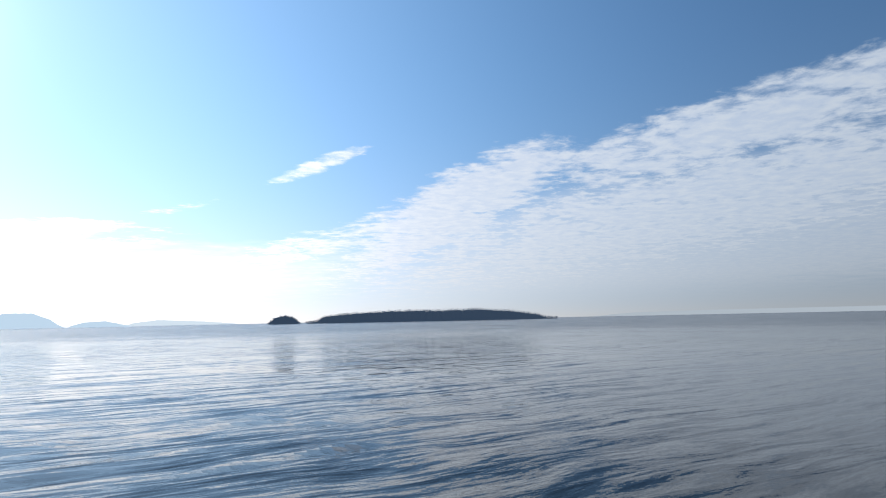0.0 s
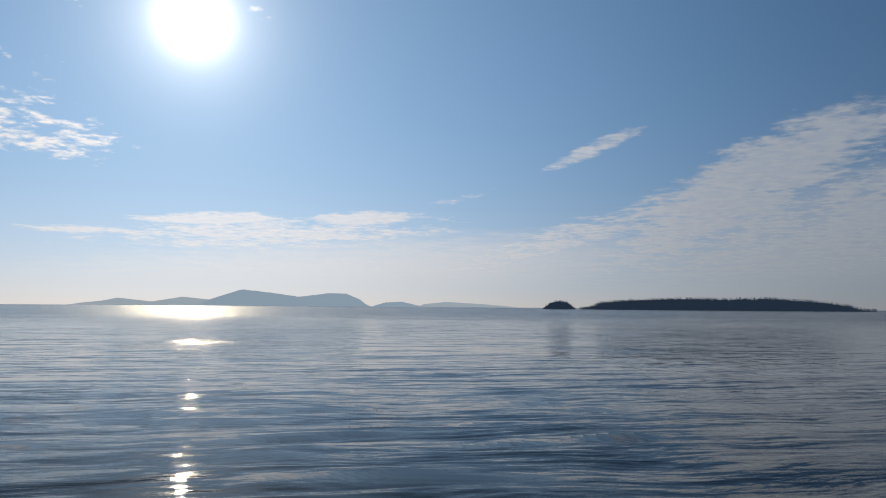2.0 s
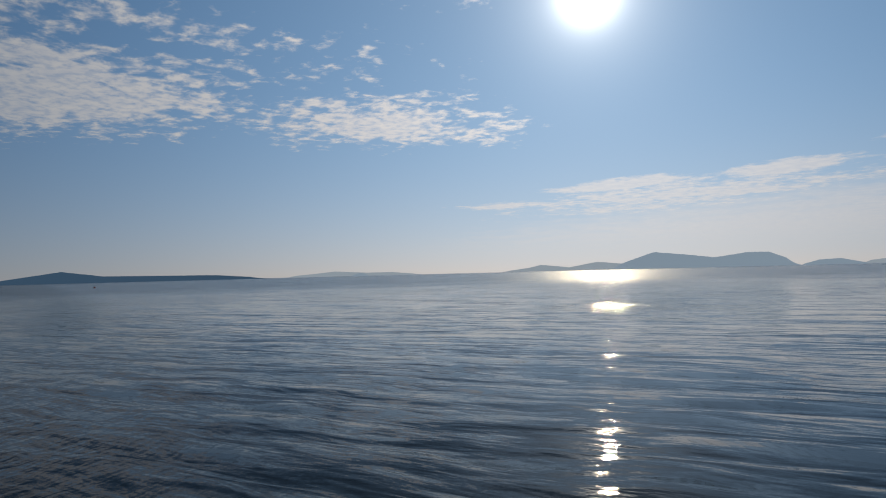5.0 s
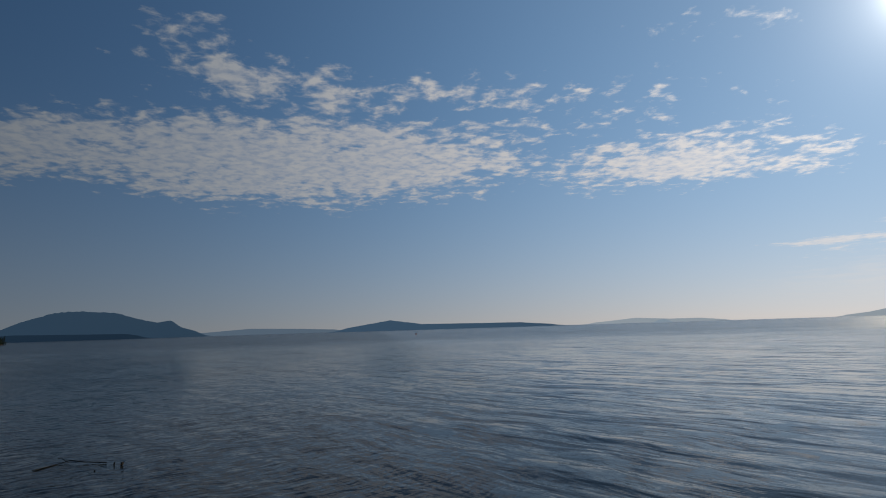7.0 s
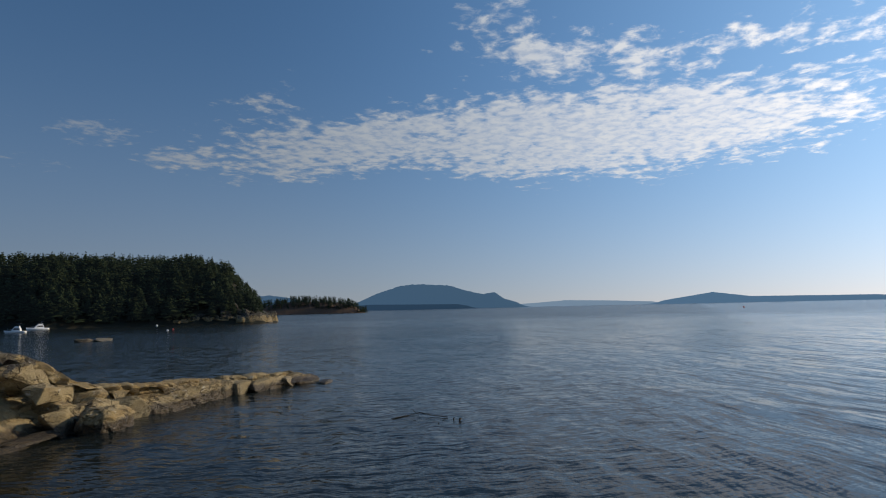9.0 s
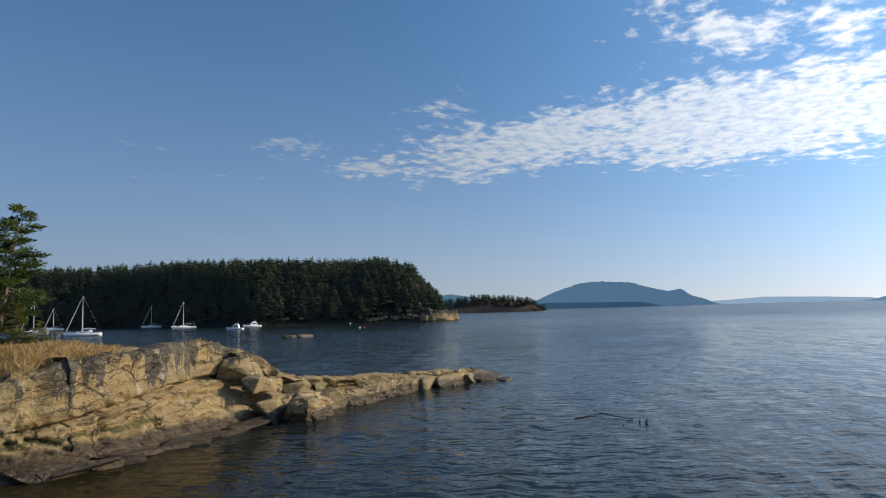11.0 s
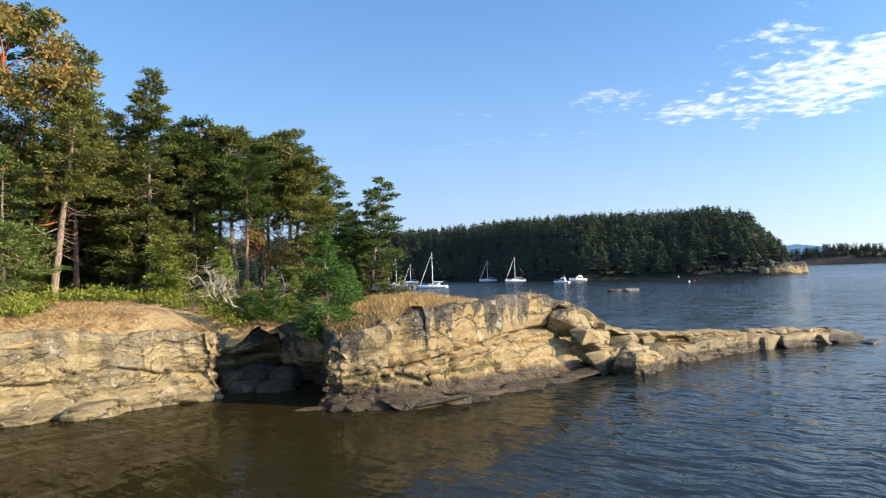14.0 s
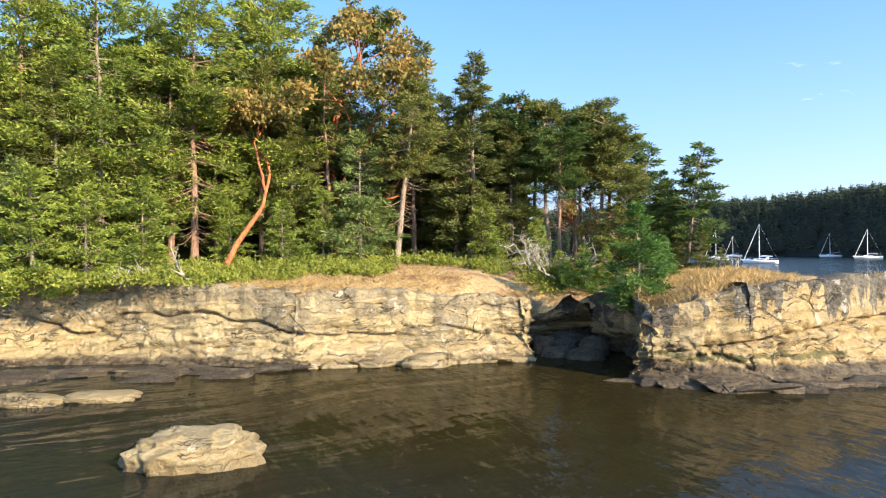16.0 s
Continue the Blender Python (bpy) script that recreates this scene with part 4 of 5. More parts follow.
def isle(name, profile, dist, depth, tree, count, seed, mat, leaf, label, cover=0.8, boughs=30):
    """A low wooded island: rock mound with firs over it."""
    low = [(a, math.degrees(math.atan((max(dist * math.tan(radians(e)) + EYE - tree * cover, 1.0) - EYE) / dist))) for a, e in profile]
    ridge(name, low, dist, depth, mat, label, 0.1, seed, "island")
    rng = random.Random(seed)
    low = sorted(low)
    az, el = [p[0] for p in low], [p[1] for p in low]
    places = []
    for _ in range(count):
        a = rng.uniform(az[0] + 0.01, az[-1] - 0.01)
        u = rng.uniform(-0.75, 0.75)
        f = (a - az[0]) / (az[-1] - az[0])
        end = min(1.0, 1.5 * min(1.0, 8 * min(f, 1 - f) + 0.02))
        h = (EYE + dist * math.tan(radians(float(np.interp(a, az, el))))) * math.cos(u * math.pi / 2) ** 0.8 * end
        p = at(a, dist + depth * u, max(h - 1.5, 0.0))
        places.append((*p, tree * rng.uniform(0.6, 1.15)))
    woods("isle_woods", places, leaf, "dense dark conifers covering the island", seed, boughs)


RUSTY_ROCK = mat_plain("rusty_rock", (0.16, 0.095, 0.06), 0.9, 0.0, 0.5, 0.05)
# the isle firs glow with the same haze as their ground
ISLE_LEAF = mat_far("hazy_isle_needles", (0.006, 0.010, 0.014), (0.075, 0.125, 0.215), 0.34)
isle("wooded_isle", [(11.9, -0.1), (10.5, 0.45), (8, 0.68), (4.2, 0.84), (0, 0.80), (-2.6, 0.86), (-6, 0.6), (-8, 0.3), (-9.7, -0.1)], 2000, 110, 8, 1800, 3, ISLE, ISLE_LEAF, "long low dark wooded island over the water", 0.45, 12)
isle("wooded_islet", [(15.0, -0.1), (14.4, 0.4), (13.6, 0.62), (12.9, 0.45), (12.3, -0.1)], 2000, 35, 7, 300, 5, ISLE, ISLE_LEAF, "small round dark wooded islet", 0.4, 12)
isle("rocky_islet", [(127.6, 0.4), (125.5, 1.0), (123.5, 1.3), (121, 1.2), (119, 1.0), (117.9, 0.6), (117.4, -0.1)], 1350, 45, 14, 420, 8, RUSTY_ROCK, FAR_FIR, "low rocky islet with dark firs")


# the wooded headland across the bay
def headland_height(a, d):
    """Ground height of the headland at a bearing and range."""
    near = float(np.interp(a, [124.9, 126, 133, 142, 148, 153, 160, 172, 185], [385, 372, 370, 368, 430, 520, 560, 600, 640]))
    ridge_z = float(np.interp(a, [124.9, 126.0, 127, 128, 129, 130.5, 134, 143, 148, 152, 158, 172], [0.0, 5, 13, 20, 25, 28, 30, 31, 34, 37, 37, 36]))
    u = (d - near) / (70 if a > 133 else 45)
    if u < 0:
        return -1.5 + u * 4, near
    return ridge_z * (1 - (1 - min(u, 1)) ** 2.2) + 1.0, near


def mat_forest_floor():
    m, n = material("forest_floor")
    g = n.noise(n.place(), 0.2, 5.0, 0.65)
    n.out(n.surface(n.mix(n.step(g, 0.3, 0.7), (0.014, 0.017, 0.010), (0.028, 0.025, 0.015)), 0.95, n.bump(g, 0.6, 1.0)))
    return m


FOREST_FLOOR = mat_forest_floor()


def make_headland():
    azs, ds = np.arange(124.7, 186, 0.25), np.concatenate([np.arange(-8, 40, 2.0), np.arange(40, 260, 12.0)])
    verts = np.zeros((len(ds), len(azs), 3))
    for j, a in enumerate(azs):
        _, near = headland_height(a, 0)
        for i, q in enumerate(ds):
            z, _ = headland_height(a, near + q)
            p = at(a, near + q)
            z += 1.6 * fbm(p, 0.06, 4, 2.0) * (1 if q > 0 else 0.2)
            verts[i, j] = (p.x, p.y, z if a > 124.9 else -2)
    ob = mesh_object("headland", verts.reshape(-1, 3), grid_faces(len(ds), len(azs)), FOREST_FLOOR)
    tagged(ob, "wooded headland with bare sandstone at the waterline", "headland", kind="structure")
    rng = random.Random(12)
    near_trees, more = [], []
    for _ in range(3600):
        a = rng.uniform(126.3, 172)
        _, near = headland_height(a, 0)
        q = 1.5 + (8 if a < 131.5 else 0) * rng.random() + 130 * rng.random() ** 1.5
        z, _ = headland_height(a, near + q)
        p = at(a, near + q, z - 0.6)
        h = rng.uniform(6, 13) * (0.75 if a < 128.5 else 1)
        (near_trees if q < 22 and len(near_trees) < 280 else more).append((*p, h))
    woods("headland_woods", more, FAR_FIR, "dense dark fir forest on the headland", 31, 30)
    kinds = []
    for k in range(5):
        v, f = far_conifer_data(70 + k, 1.0, (0.34, 0.46, 0.28, 0.50, 0.40)[k], 110)
        kinds.append((v, f))
    meshes = []
    for i, (x, y, z, h) in enumerate(near_trees):
        k = i % 5
        if len(meshes) <= k:
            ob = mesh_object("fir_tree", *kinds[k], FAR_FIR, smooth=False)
            meshes.append(ob.data)
        else:
            ob = new("fir_tree", meshes[k])
        ob.matrix_basis = Matrix.LocRotScale((x, y, z), Euler((0, 0, i * 2.4)), (h * rng.uniform(0.9, 1.3), h * rng.uniform(0.9, 1.3), h))
        tagged(ob, "dark green fir on the headland shore", "tree", "firs along the headland shore")


make_headland()


# ---------- near trees ----------
def tube(path, radii, sides=7):
    """Vertices and quads of a tapered tube along a path."""
    path = [Vector(p) for p in path]
    v, f = [], []
    for i, p in enumerate(path):
        t = (path[min(i + 1, len(path) - 1)] - path[max(i - 1, 0)]).normalized()
        a = t.orthogonal().normalized()
        b = t.cross(a)
        for k in range(sides):
            g = 2 * math.pi * k / sides
            v.append(p + (a * math.cos(g) + b * math.sin(g)) * radii[i])
    for i in range(len(path) - 1):
        for k in range(sides):
            q = (k + 1) % sides
            f.append((i * sides + k, i * sides + q, (i + 1) * sides + q, (i + 1) * sides + k))
    return v, f


class Pile:
    """Gathers pieces into one mesh."""

    def __init__(self):
        self.v, self.f, self.n = [], [], 0

    def add(self, v, f):
        self.v.append(np.array([tuple(p) for p in v], float).reshape(-1, 3))
        self.f.append(np.array(f, int) + self.n)
        self.n += len(v)

    def blades(self, base, tip, side):
        """Kite-shaped leaves from arrays of roots, tips and half widths."""
        mid = base * 0.55 + tip * 0.45
        v = np.stack([base, mid + side, tip, mid - side], 1).reshape(-1, 3)
        k = len(base)
        self.v.append(v)
        self.f.append(np.arange(4 * k).reshape(-1, 4) + self.n)
        self.n += 4 * k

    def link(self, name, mat, parent, smooth=True, label=""):
        return mesh_object(name, np.concatenate(self.v), np.concatenate(self.f), mat, parent, smooth, label)


def tuft(pile, rng, centre, out, radius, count, size, flat=0.55, width=0.15):
    """A loose clump of needle sprays round the end of a twig."""
    o = rng.normal(0, 1, (count, 3))
    o /= np.linalg.norm(o, axis=1)[:, None]
    o *= (rng.random(count) ** 0.5)[:, None] * np.array([1, 1, flat])
    base = centre + o * radius
    d = o * 0.8 + np.array(out) * 0.7 + rng.normal(0, 0.38, (count, 3))
    d[:, 2] = d[:, 2] * 0.75 + 0.05
    d /= np.linalg.norm(d, axis=1)[:, None]
    ln = size * rng.uniform(0.6, 1.4, count)
    s = np.cross(d, np.array([0, 0, 0.7]) + rng.normal(0, 0.8, (count, 3)))
    s /= np.linalg.norm(s, axis=1)[:, None] + 1e-9
    pile.blades(base, base + d * ln[:, None], s * (ln * width)[:, None])


def conifer(name, seed, tall, wide, bare, leaf, bark, label, lean=(0, 0), ragged=0.35, power=0.75, density=1.0, size=0.34, full=1.0, flat=0.5, gaps=0.12, bend=0.05, top=0.0):
    """A fir or pine: bare = how much of the stem carries no green, top = how blunt the crown ends."""
    rng = np.random.default_rng(seed)
    root = new(name)
    tagged(root, label, "tree")
    n = 16
    wob = np.cumsum(rng.normal(0, bend, (n, 2)), 0) * tall / 14
    us = np.linspace(0, 1, n)
    stem = [(lean[0] * u * tall + wob[i, 0] * u, lean[1] * u * tall + wob[i, 1] * u, -0.4 + u * tall) for i, u in enumerate(us)]
    r0 = 0.0135 * tall + 0.035
    p = Pile()
    p.add(*tube(stem, [r0 * (1.35 if i == 0 else 1) * (1 - 0.93 * i / (n - 1)) for i in range(n)], 9))
    p.link("trunk", bark, root)
    S = np.array(stem)
    limbs, crown = Pile(), Pile()
    count = int(tall * 8.0 * density)
    quarter = np.linspace(0, 1, 5)
    for b in range(count):
        u = bare * 0.5 + (0.985 - bare * 0.5) * (b + rng.random()) / count
        dead = u < bare
        root_at = np.array([np.interp(u, us, S[:, k]) for k in range(3)])
        q = max(0.0, (u - bare) / (1 - bare))
        shape = max((1 - q) ** power, top * (1 - q ** 6)) + 0.05
        reach = wide * shape * rng.uniform(1 - ragged, 1 + ragged * 0.5) * (rng.uniform(0.15, 0.55) if dead else 1.0)
        if q < 0.2 and not dead:
            reach *= 0.6 + q * 2.0
        g = rng.uniform(0, 2 * np.pi)
        if not dead and noise.noise(Vector((math.cos(g) * 1.2 + seed, math.sin(g) * 1.2, u * tall * 0.45))) < -0.42 + gaps * 2:
            if rng.random() < 0.75:
                continue
        rise = 0.70 * q - 0.22 + rng.normal(0, 0.10)
        d = np.array([math.cos(g), math.sin(g), rise])
        sag = (-0.30 + 0.2 * q) if not dead else -0.3
        pts = [root_at + d * reach * e + np.array([0, 0, sag * reach * (e - 0.75 * e ** 3)]) for e in quarter]
        w = 0.010 * reach + 0.012
        limbs.add(*tube(pts, [w * 1.7, w * 1.3, w, w * 0.7, w * 0.25], 3))
        if dead:
            for _ in range(2):
                e = rng.uniform(0.4, 0.9)
                pt = np.array([np.interp(e, quarter, [a[c] for a in pts]) for c in range(3)])
                g2 = g + rng.normal(0, 0.9)
                limbs.add(*tube([pt, pt + np.array([math.cos(g2), math.sin(g2), rng.normal(-0.1, 0.3)]) * reach * 0.4], [w * 0.6, w * 0.2], 3))
            continue
        clumps = max(2, int(reach * 2.6 * full + rng.random()))
        for k in range(clumps):
            e = 1.0 - 0.72 * (k + 0.6 * rng.random()) / clumps
            pt = np.array([np.interp(e, quarter, [a[c] for a in pts]) for c in range(3)])
            side = (1.05 - e * 0.75) * reach * 0.42 * rng.choice([-1, 1]) * rng.random()
            pt = pt + np.array([-math.sin(g) * side, math.cos(g) * side, rng.normal(0, 0.05) * reach - 0.12 * abs(side)])
            rad = (0.22 + 0.085 * reach) * rng.uniform(0.75, 1.3)
            tuft(crown, rng, pt, (math.cos(g), math.sin(g), 0.15), rad, int(22 + 38 * rad), size, flat * 0.8, 0.135)
    tagged(limbs.link("limb_tangle", bark, root), kind="stuff")
    crown.link("crown", leaf, root, False)
    return root


def broadleaf(name, seed, stems, leaf, bark, label, blob=1.4, count=260, size=0.16):
    """A madrona: bent smooth stems that carry loose rounded clumps of leaves at their ends."""
    rng = np.random.default_rng(seed)
    root = new(name)
    tagged(root, label, "tree")
    wood, crown = Pile(), Pile()

    def grow(a, d, length, r, depth):
        pts, p = [np.array(a, float)], np.array(a, float)
        d = np.array(d, float)
        for k in range(6):
            d = d + rng.normal(0, 0.16, 3) + np.array([0, 0, 0.05])
            d /= np.linalg.norm(d)
            p = p + d * length / 6
            pts.append(p.copy())
        wood.add(*tube(pts, [r * (1 - 0.09 * k) for k in range(7)], 7))
        if depth == 0:
            for _ in range(4):
                c = p + rng.normal(0, 0.5 * blob, 3)
                o = rng.normal(0, 1, (count, 3))
                o /= np.linalg.norm(o, axis=1)[:, None]
                base = c + o * (blob * rng.random(count) ** 0.45)[:, None] * np.array([1, 1, 0.6])
                dd = o + rng.normal(0, 0.8, (count, 3))
                dd /= np.linalg.norm(dd, axis=1)[:, None]
                ln = size * rng.uniform(0.7, 1.4, count)
                s = np.cross(dd, rng.normal(0, 1, (count, 3)))
                s /= np.linalg.norm(s, axis=1)[:, None] + 1e-9
                crown.blades(base, base + dd * ln[:, None], s * (ln * 0.32)[:, None])
        else:
            for _ in range(3):
                grow(p, d + rng.normal(0, 0.55, 3) + np.array([0, 0, 0.1]), length * rng.uniform(0.5, 0.75), r * 0.5, depth - 1)

    for a, d, length, r in stems:
        grow(a, d, length, r, 2)
    wood.link("trunk", bark, root)
    crown.link("crown", leaf, root, False)
    return root


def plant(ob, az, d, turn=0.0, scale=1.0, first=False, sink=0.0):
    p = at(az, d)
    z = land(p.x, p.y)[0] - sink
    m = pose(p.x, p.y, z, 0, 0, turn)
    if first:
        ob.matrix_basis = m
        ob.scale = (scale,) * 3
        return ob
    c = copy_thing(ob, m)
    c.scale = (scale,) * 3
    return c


def make_trees():
    PALE_BARK = mat_bark("pale_pine_bark", (0.12, 0.085, 0.06), (0.31, 0.235, 0.175))
    ROSY_BARK = mat_bark("rosy_bark", (0.12, 0.07, 0.05), (0.28, 0.17, 0.12))
    # kinds of tree: one of each is built, the rest are planted from it
    lean_pine = conifer("leaning_pine", 5, 16.0, 2.7, 0.40, PINE, PALE_BARK, "tall thin leaning pine with a bare grey trunk", (-0.112, 0.0), 0.4, 0.75, 1.2, 0.27, 1.1, 0.5, 0.13)
    spire = conifer("fir_tree", 21, 15.5, 3.1, 0.10, PINE, BARK, "tall narrow green fir at the edge of the wood", (-0.015, 0), 0.35, 0.68, 1.35, 0.28, 1.3, 0.5, 0.05)
    broad = conifer("fir_tree", 22, 18.5, 5.0, 0.20, FIR, ROSY_BARK, "tall broad full fir in the wood", (-0.01, 0.01), 0.35, 0.50, 1.05, 0.31, 0.95, 0.6, 0.10)
    lush = conifer("fir_tree", 29, 17.0, 4.6, 0.15, FIR_LIGHT, BARK, "broad full fir with rounded bright green boughs", (0.01, 0), 0.40, 0.42, 1.0, 0.31, 0.95, 0.6, 0.13)
    tier = conifer("tiered_pine", 30, 20.0, 3.4, 0.45, DEEP_FIR, BARK, "tall dark pine with wide separate tiers of boughs", (0.0, 0), 0.4, 0.5, 0.62, 0.29, 1.1, 0.28, 0.22)
    gnarly = conifer("shore_pine", 23, 12.6, 2.7, 0.56, PINE, PALE_BARK, "shore pine with a bent bare trunk and rounded open crown", (0.03, 0.0), 0.45, 0.5, 1.2, 0.28, 1.45, 0.6, 0.14, 0.16, 0.72)
    gnarly_two = conifer("shore_pine", 33, 12.0, 2.9, 0.58, DEEP_FIR, ROSY_BARK, "shore pine with a reddish bare trunk and dark flat crown", (-0.02, 0.0), 0.45, 0.45, 1.2, 0.28, 1.45, 0.5, 0.14, 0.14, 0.8)
    bush_fir = conifer("young_fir", 24, 6.6, 2.6, 0.03, FIR_LIGHT, BARK, "bushy bright green young fir", (0, 0), 0.3, 0.75, 1.5, 0.25, 1.1, 0.45, 0.10)
    dusky = conifer("young_fir", 36, 6.4, 2.5, 0.04, PINE, BARK, "bushy dull green young fir on the point", (0, 0), 0.35, 0.7, 1.4, 0.26, 1.1, 0.45, 0.10)
    dense = conifer("young_fir", 28, 5.2, 2.2, 0.0, YOUNG_FIR, BARK, "dense dark green cone-shaped young fir by the gully", (0, 0), 0.22, 0.95, 2.3, 0.22, 1.4, 0.45, 0.0)
    slim = conifer("shore_pine", 25, 8.8, 1.9, 0.30, DEEP_FIR, BARK, "slim shore pine with a thin crown on the point", (-0.15, 0), 0.45, 0.6, 1.6, 0.25, 1.4, 0.4, 0.10)
    blue = conifer("blue_fir", 35, 9.6, 2.8, 0.16, BLUE_FIR, BARK, "grey-green young fir with soft drooping boughs", (0, 0), 0.35, 0.6, 1.3, 0.27, 1.1, 0.55, 0.08)
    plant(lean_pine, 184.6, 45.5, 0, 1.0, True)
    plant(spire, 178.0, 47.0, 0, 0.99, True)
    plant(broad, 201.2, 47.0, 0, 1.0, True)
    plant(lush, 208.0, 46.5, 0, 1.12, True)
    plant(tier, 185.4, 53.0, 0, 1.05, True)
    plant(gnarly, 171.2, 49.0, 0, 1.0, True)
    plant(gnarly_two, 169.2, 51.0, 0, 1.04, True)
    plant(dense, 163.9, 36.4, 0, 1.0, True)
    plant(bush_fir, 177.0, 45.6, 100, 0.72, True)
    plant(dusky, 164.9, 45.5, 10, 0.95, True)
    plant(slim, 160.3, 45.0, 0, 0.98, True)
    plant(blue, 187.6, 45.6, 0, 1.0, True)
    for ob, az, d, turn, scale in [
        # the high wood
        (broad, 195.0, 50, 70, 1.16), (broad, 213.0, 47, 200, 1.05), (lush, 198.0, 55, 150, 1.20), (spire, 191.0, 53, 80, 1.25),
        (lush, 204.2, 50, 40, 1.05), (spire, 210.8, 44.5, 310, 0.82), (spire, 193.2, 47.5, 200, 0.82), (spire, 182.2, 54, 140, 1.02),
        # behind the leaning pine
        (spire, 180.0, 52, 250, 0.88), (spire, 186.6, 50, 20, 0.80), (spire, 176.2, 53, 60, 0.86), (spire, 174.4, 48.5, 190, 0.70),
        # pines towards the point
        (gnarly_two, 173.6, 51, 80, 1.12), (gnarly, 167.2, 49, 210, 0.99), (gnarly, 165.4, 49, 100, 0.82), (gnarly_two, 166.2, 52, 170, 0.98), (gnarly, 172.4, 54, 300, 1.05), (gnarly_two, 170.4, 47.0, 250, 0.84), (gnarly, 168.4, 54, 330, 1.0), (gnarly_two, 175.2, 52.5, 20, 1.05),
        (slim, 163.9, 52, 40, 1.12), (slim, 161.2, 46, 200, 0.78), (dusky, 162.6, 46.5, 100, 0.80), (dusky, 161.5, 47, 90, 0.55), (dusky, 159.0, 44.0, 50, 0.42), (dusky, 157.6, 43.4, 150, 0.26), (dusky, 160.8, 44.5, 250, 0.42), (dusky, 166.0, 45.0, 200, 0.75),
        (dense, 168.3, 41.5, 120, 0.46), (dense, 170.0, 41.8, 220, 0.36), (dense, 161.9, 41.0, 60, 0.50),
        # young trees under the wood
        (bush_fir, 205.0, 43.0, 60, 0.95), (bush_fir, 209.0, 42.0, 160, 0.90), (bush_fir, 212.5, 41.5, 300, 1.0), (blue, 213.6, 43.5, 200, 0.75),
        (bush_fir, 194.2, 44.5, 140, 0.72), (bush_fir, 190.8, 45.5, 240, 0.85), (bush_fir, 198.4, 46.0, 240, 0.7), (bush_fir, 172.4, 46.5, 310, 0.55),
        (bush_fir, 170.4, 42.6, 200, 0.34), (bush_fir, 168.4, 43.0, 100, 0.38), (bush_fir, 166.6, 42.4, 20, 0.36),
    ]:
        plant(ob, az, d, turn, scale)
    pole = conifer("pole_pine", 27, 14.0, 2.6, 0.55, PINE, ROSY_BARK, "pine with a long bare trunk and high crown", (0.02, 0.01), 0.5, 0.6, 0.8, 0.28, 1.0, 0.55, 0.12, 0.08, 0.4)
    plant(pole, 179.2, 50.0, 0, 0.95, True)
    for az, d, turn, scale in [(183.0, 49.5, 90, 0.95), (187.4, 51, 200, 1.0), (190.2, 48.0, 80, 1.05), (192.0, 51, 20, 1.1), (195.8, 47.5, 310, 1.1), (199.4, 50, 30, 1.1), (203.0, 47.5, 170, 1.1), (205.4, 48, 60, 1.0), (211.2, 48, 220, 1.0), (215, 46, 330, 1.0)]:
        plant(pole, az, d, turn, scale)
    red = broadleaf("madrona_tree", 41, [((0, 0, -0.3), (-0.40, 0.0, 0.85), 6.6, 0.22)], MADRONA, RED_BARK, "madrona with a smooth orange leaning trunk and rusty leaves", 1.3, 260, 0.26)
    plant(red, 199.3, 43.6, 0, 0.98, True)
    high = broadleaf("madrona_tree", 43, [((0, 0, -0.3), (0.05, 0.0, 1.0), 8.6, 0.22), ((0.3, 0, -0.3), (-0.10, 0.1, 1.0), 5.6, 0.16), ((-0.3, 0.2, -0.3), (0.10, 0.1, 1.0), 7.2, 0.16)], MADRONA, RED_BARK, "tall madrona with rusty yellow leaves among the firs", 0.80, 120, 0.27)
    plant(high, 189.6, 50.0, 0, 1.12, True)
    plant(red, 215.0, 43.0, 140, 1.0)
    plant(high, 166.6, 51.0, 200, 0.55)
    rng = random.Random(77)
    back = []
    for _ in range(400):
        a, d = rng.uniform(175.5, 232), rng.uniform(57, 96)
        p = at(a, d)
        z, inside, _b = land(p.x, p.y)
        if inside > 4:
            back.append((p.x, p.y, z - 0.5, rng.uniform(9, 14) + (5 if a > 190 else 0)))
    woods("back_woods", back, DEEP_FIR, "dense firs deeper in the wood", 51, 140)


make_trees()


# ---------- shrubs and grass ----------
def thicket(name, places, leaf, label, size, seed, count=105):
    rng = np.random.default_rng(seed)
    pile = Pile()
    for x, y, r, h in places:
        z = land(x, y)[0]
        o = rng.normal(0, 1, (count, 3))
        o /= np.linalg.norm(o, axis=1)[:, None]
        o[:, 2] = np.abs(o[:, 2])
        base = np.array([x, y, z]) + o * (rng.random(count) ** 0.4)[:, None] * np.array([r, r, h])
        d = o * 0.6 + rng.normal(0, 0.6, (count, 3))
        d /= np.linalg.norm(d, axis=1)[:, None]
        ln = size * rng.uniform(0.6, 1.5, count)
        s = np.cross(d, rng.normal(0, 1, (count, 3)))
        s /= np.linalg.norm(s, axis=1)[:, None] + 1e-9
        pile.blades(base, base + d * ln[:, None], s * (ln * 0.3)[:, None])
    ob = pile.link(name, leaf, None, False)
    return tagged(ob, label, "shrubs", kind="stuff")


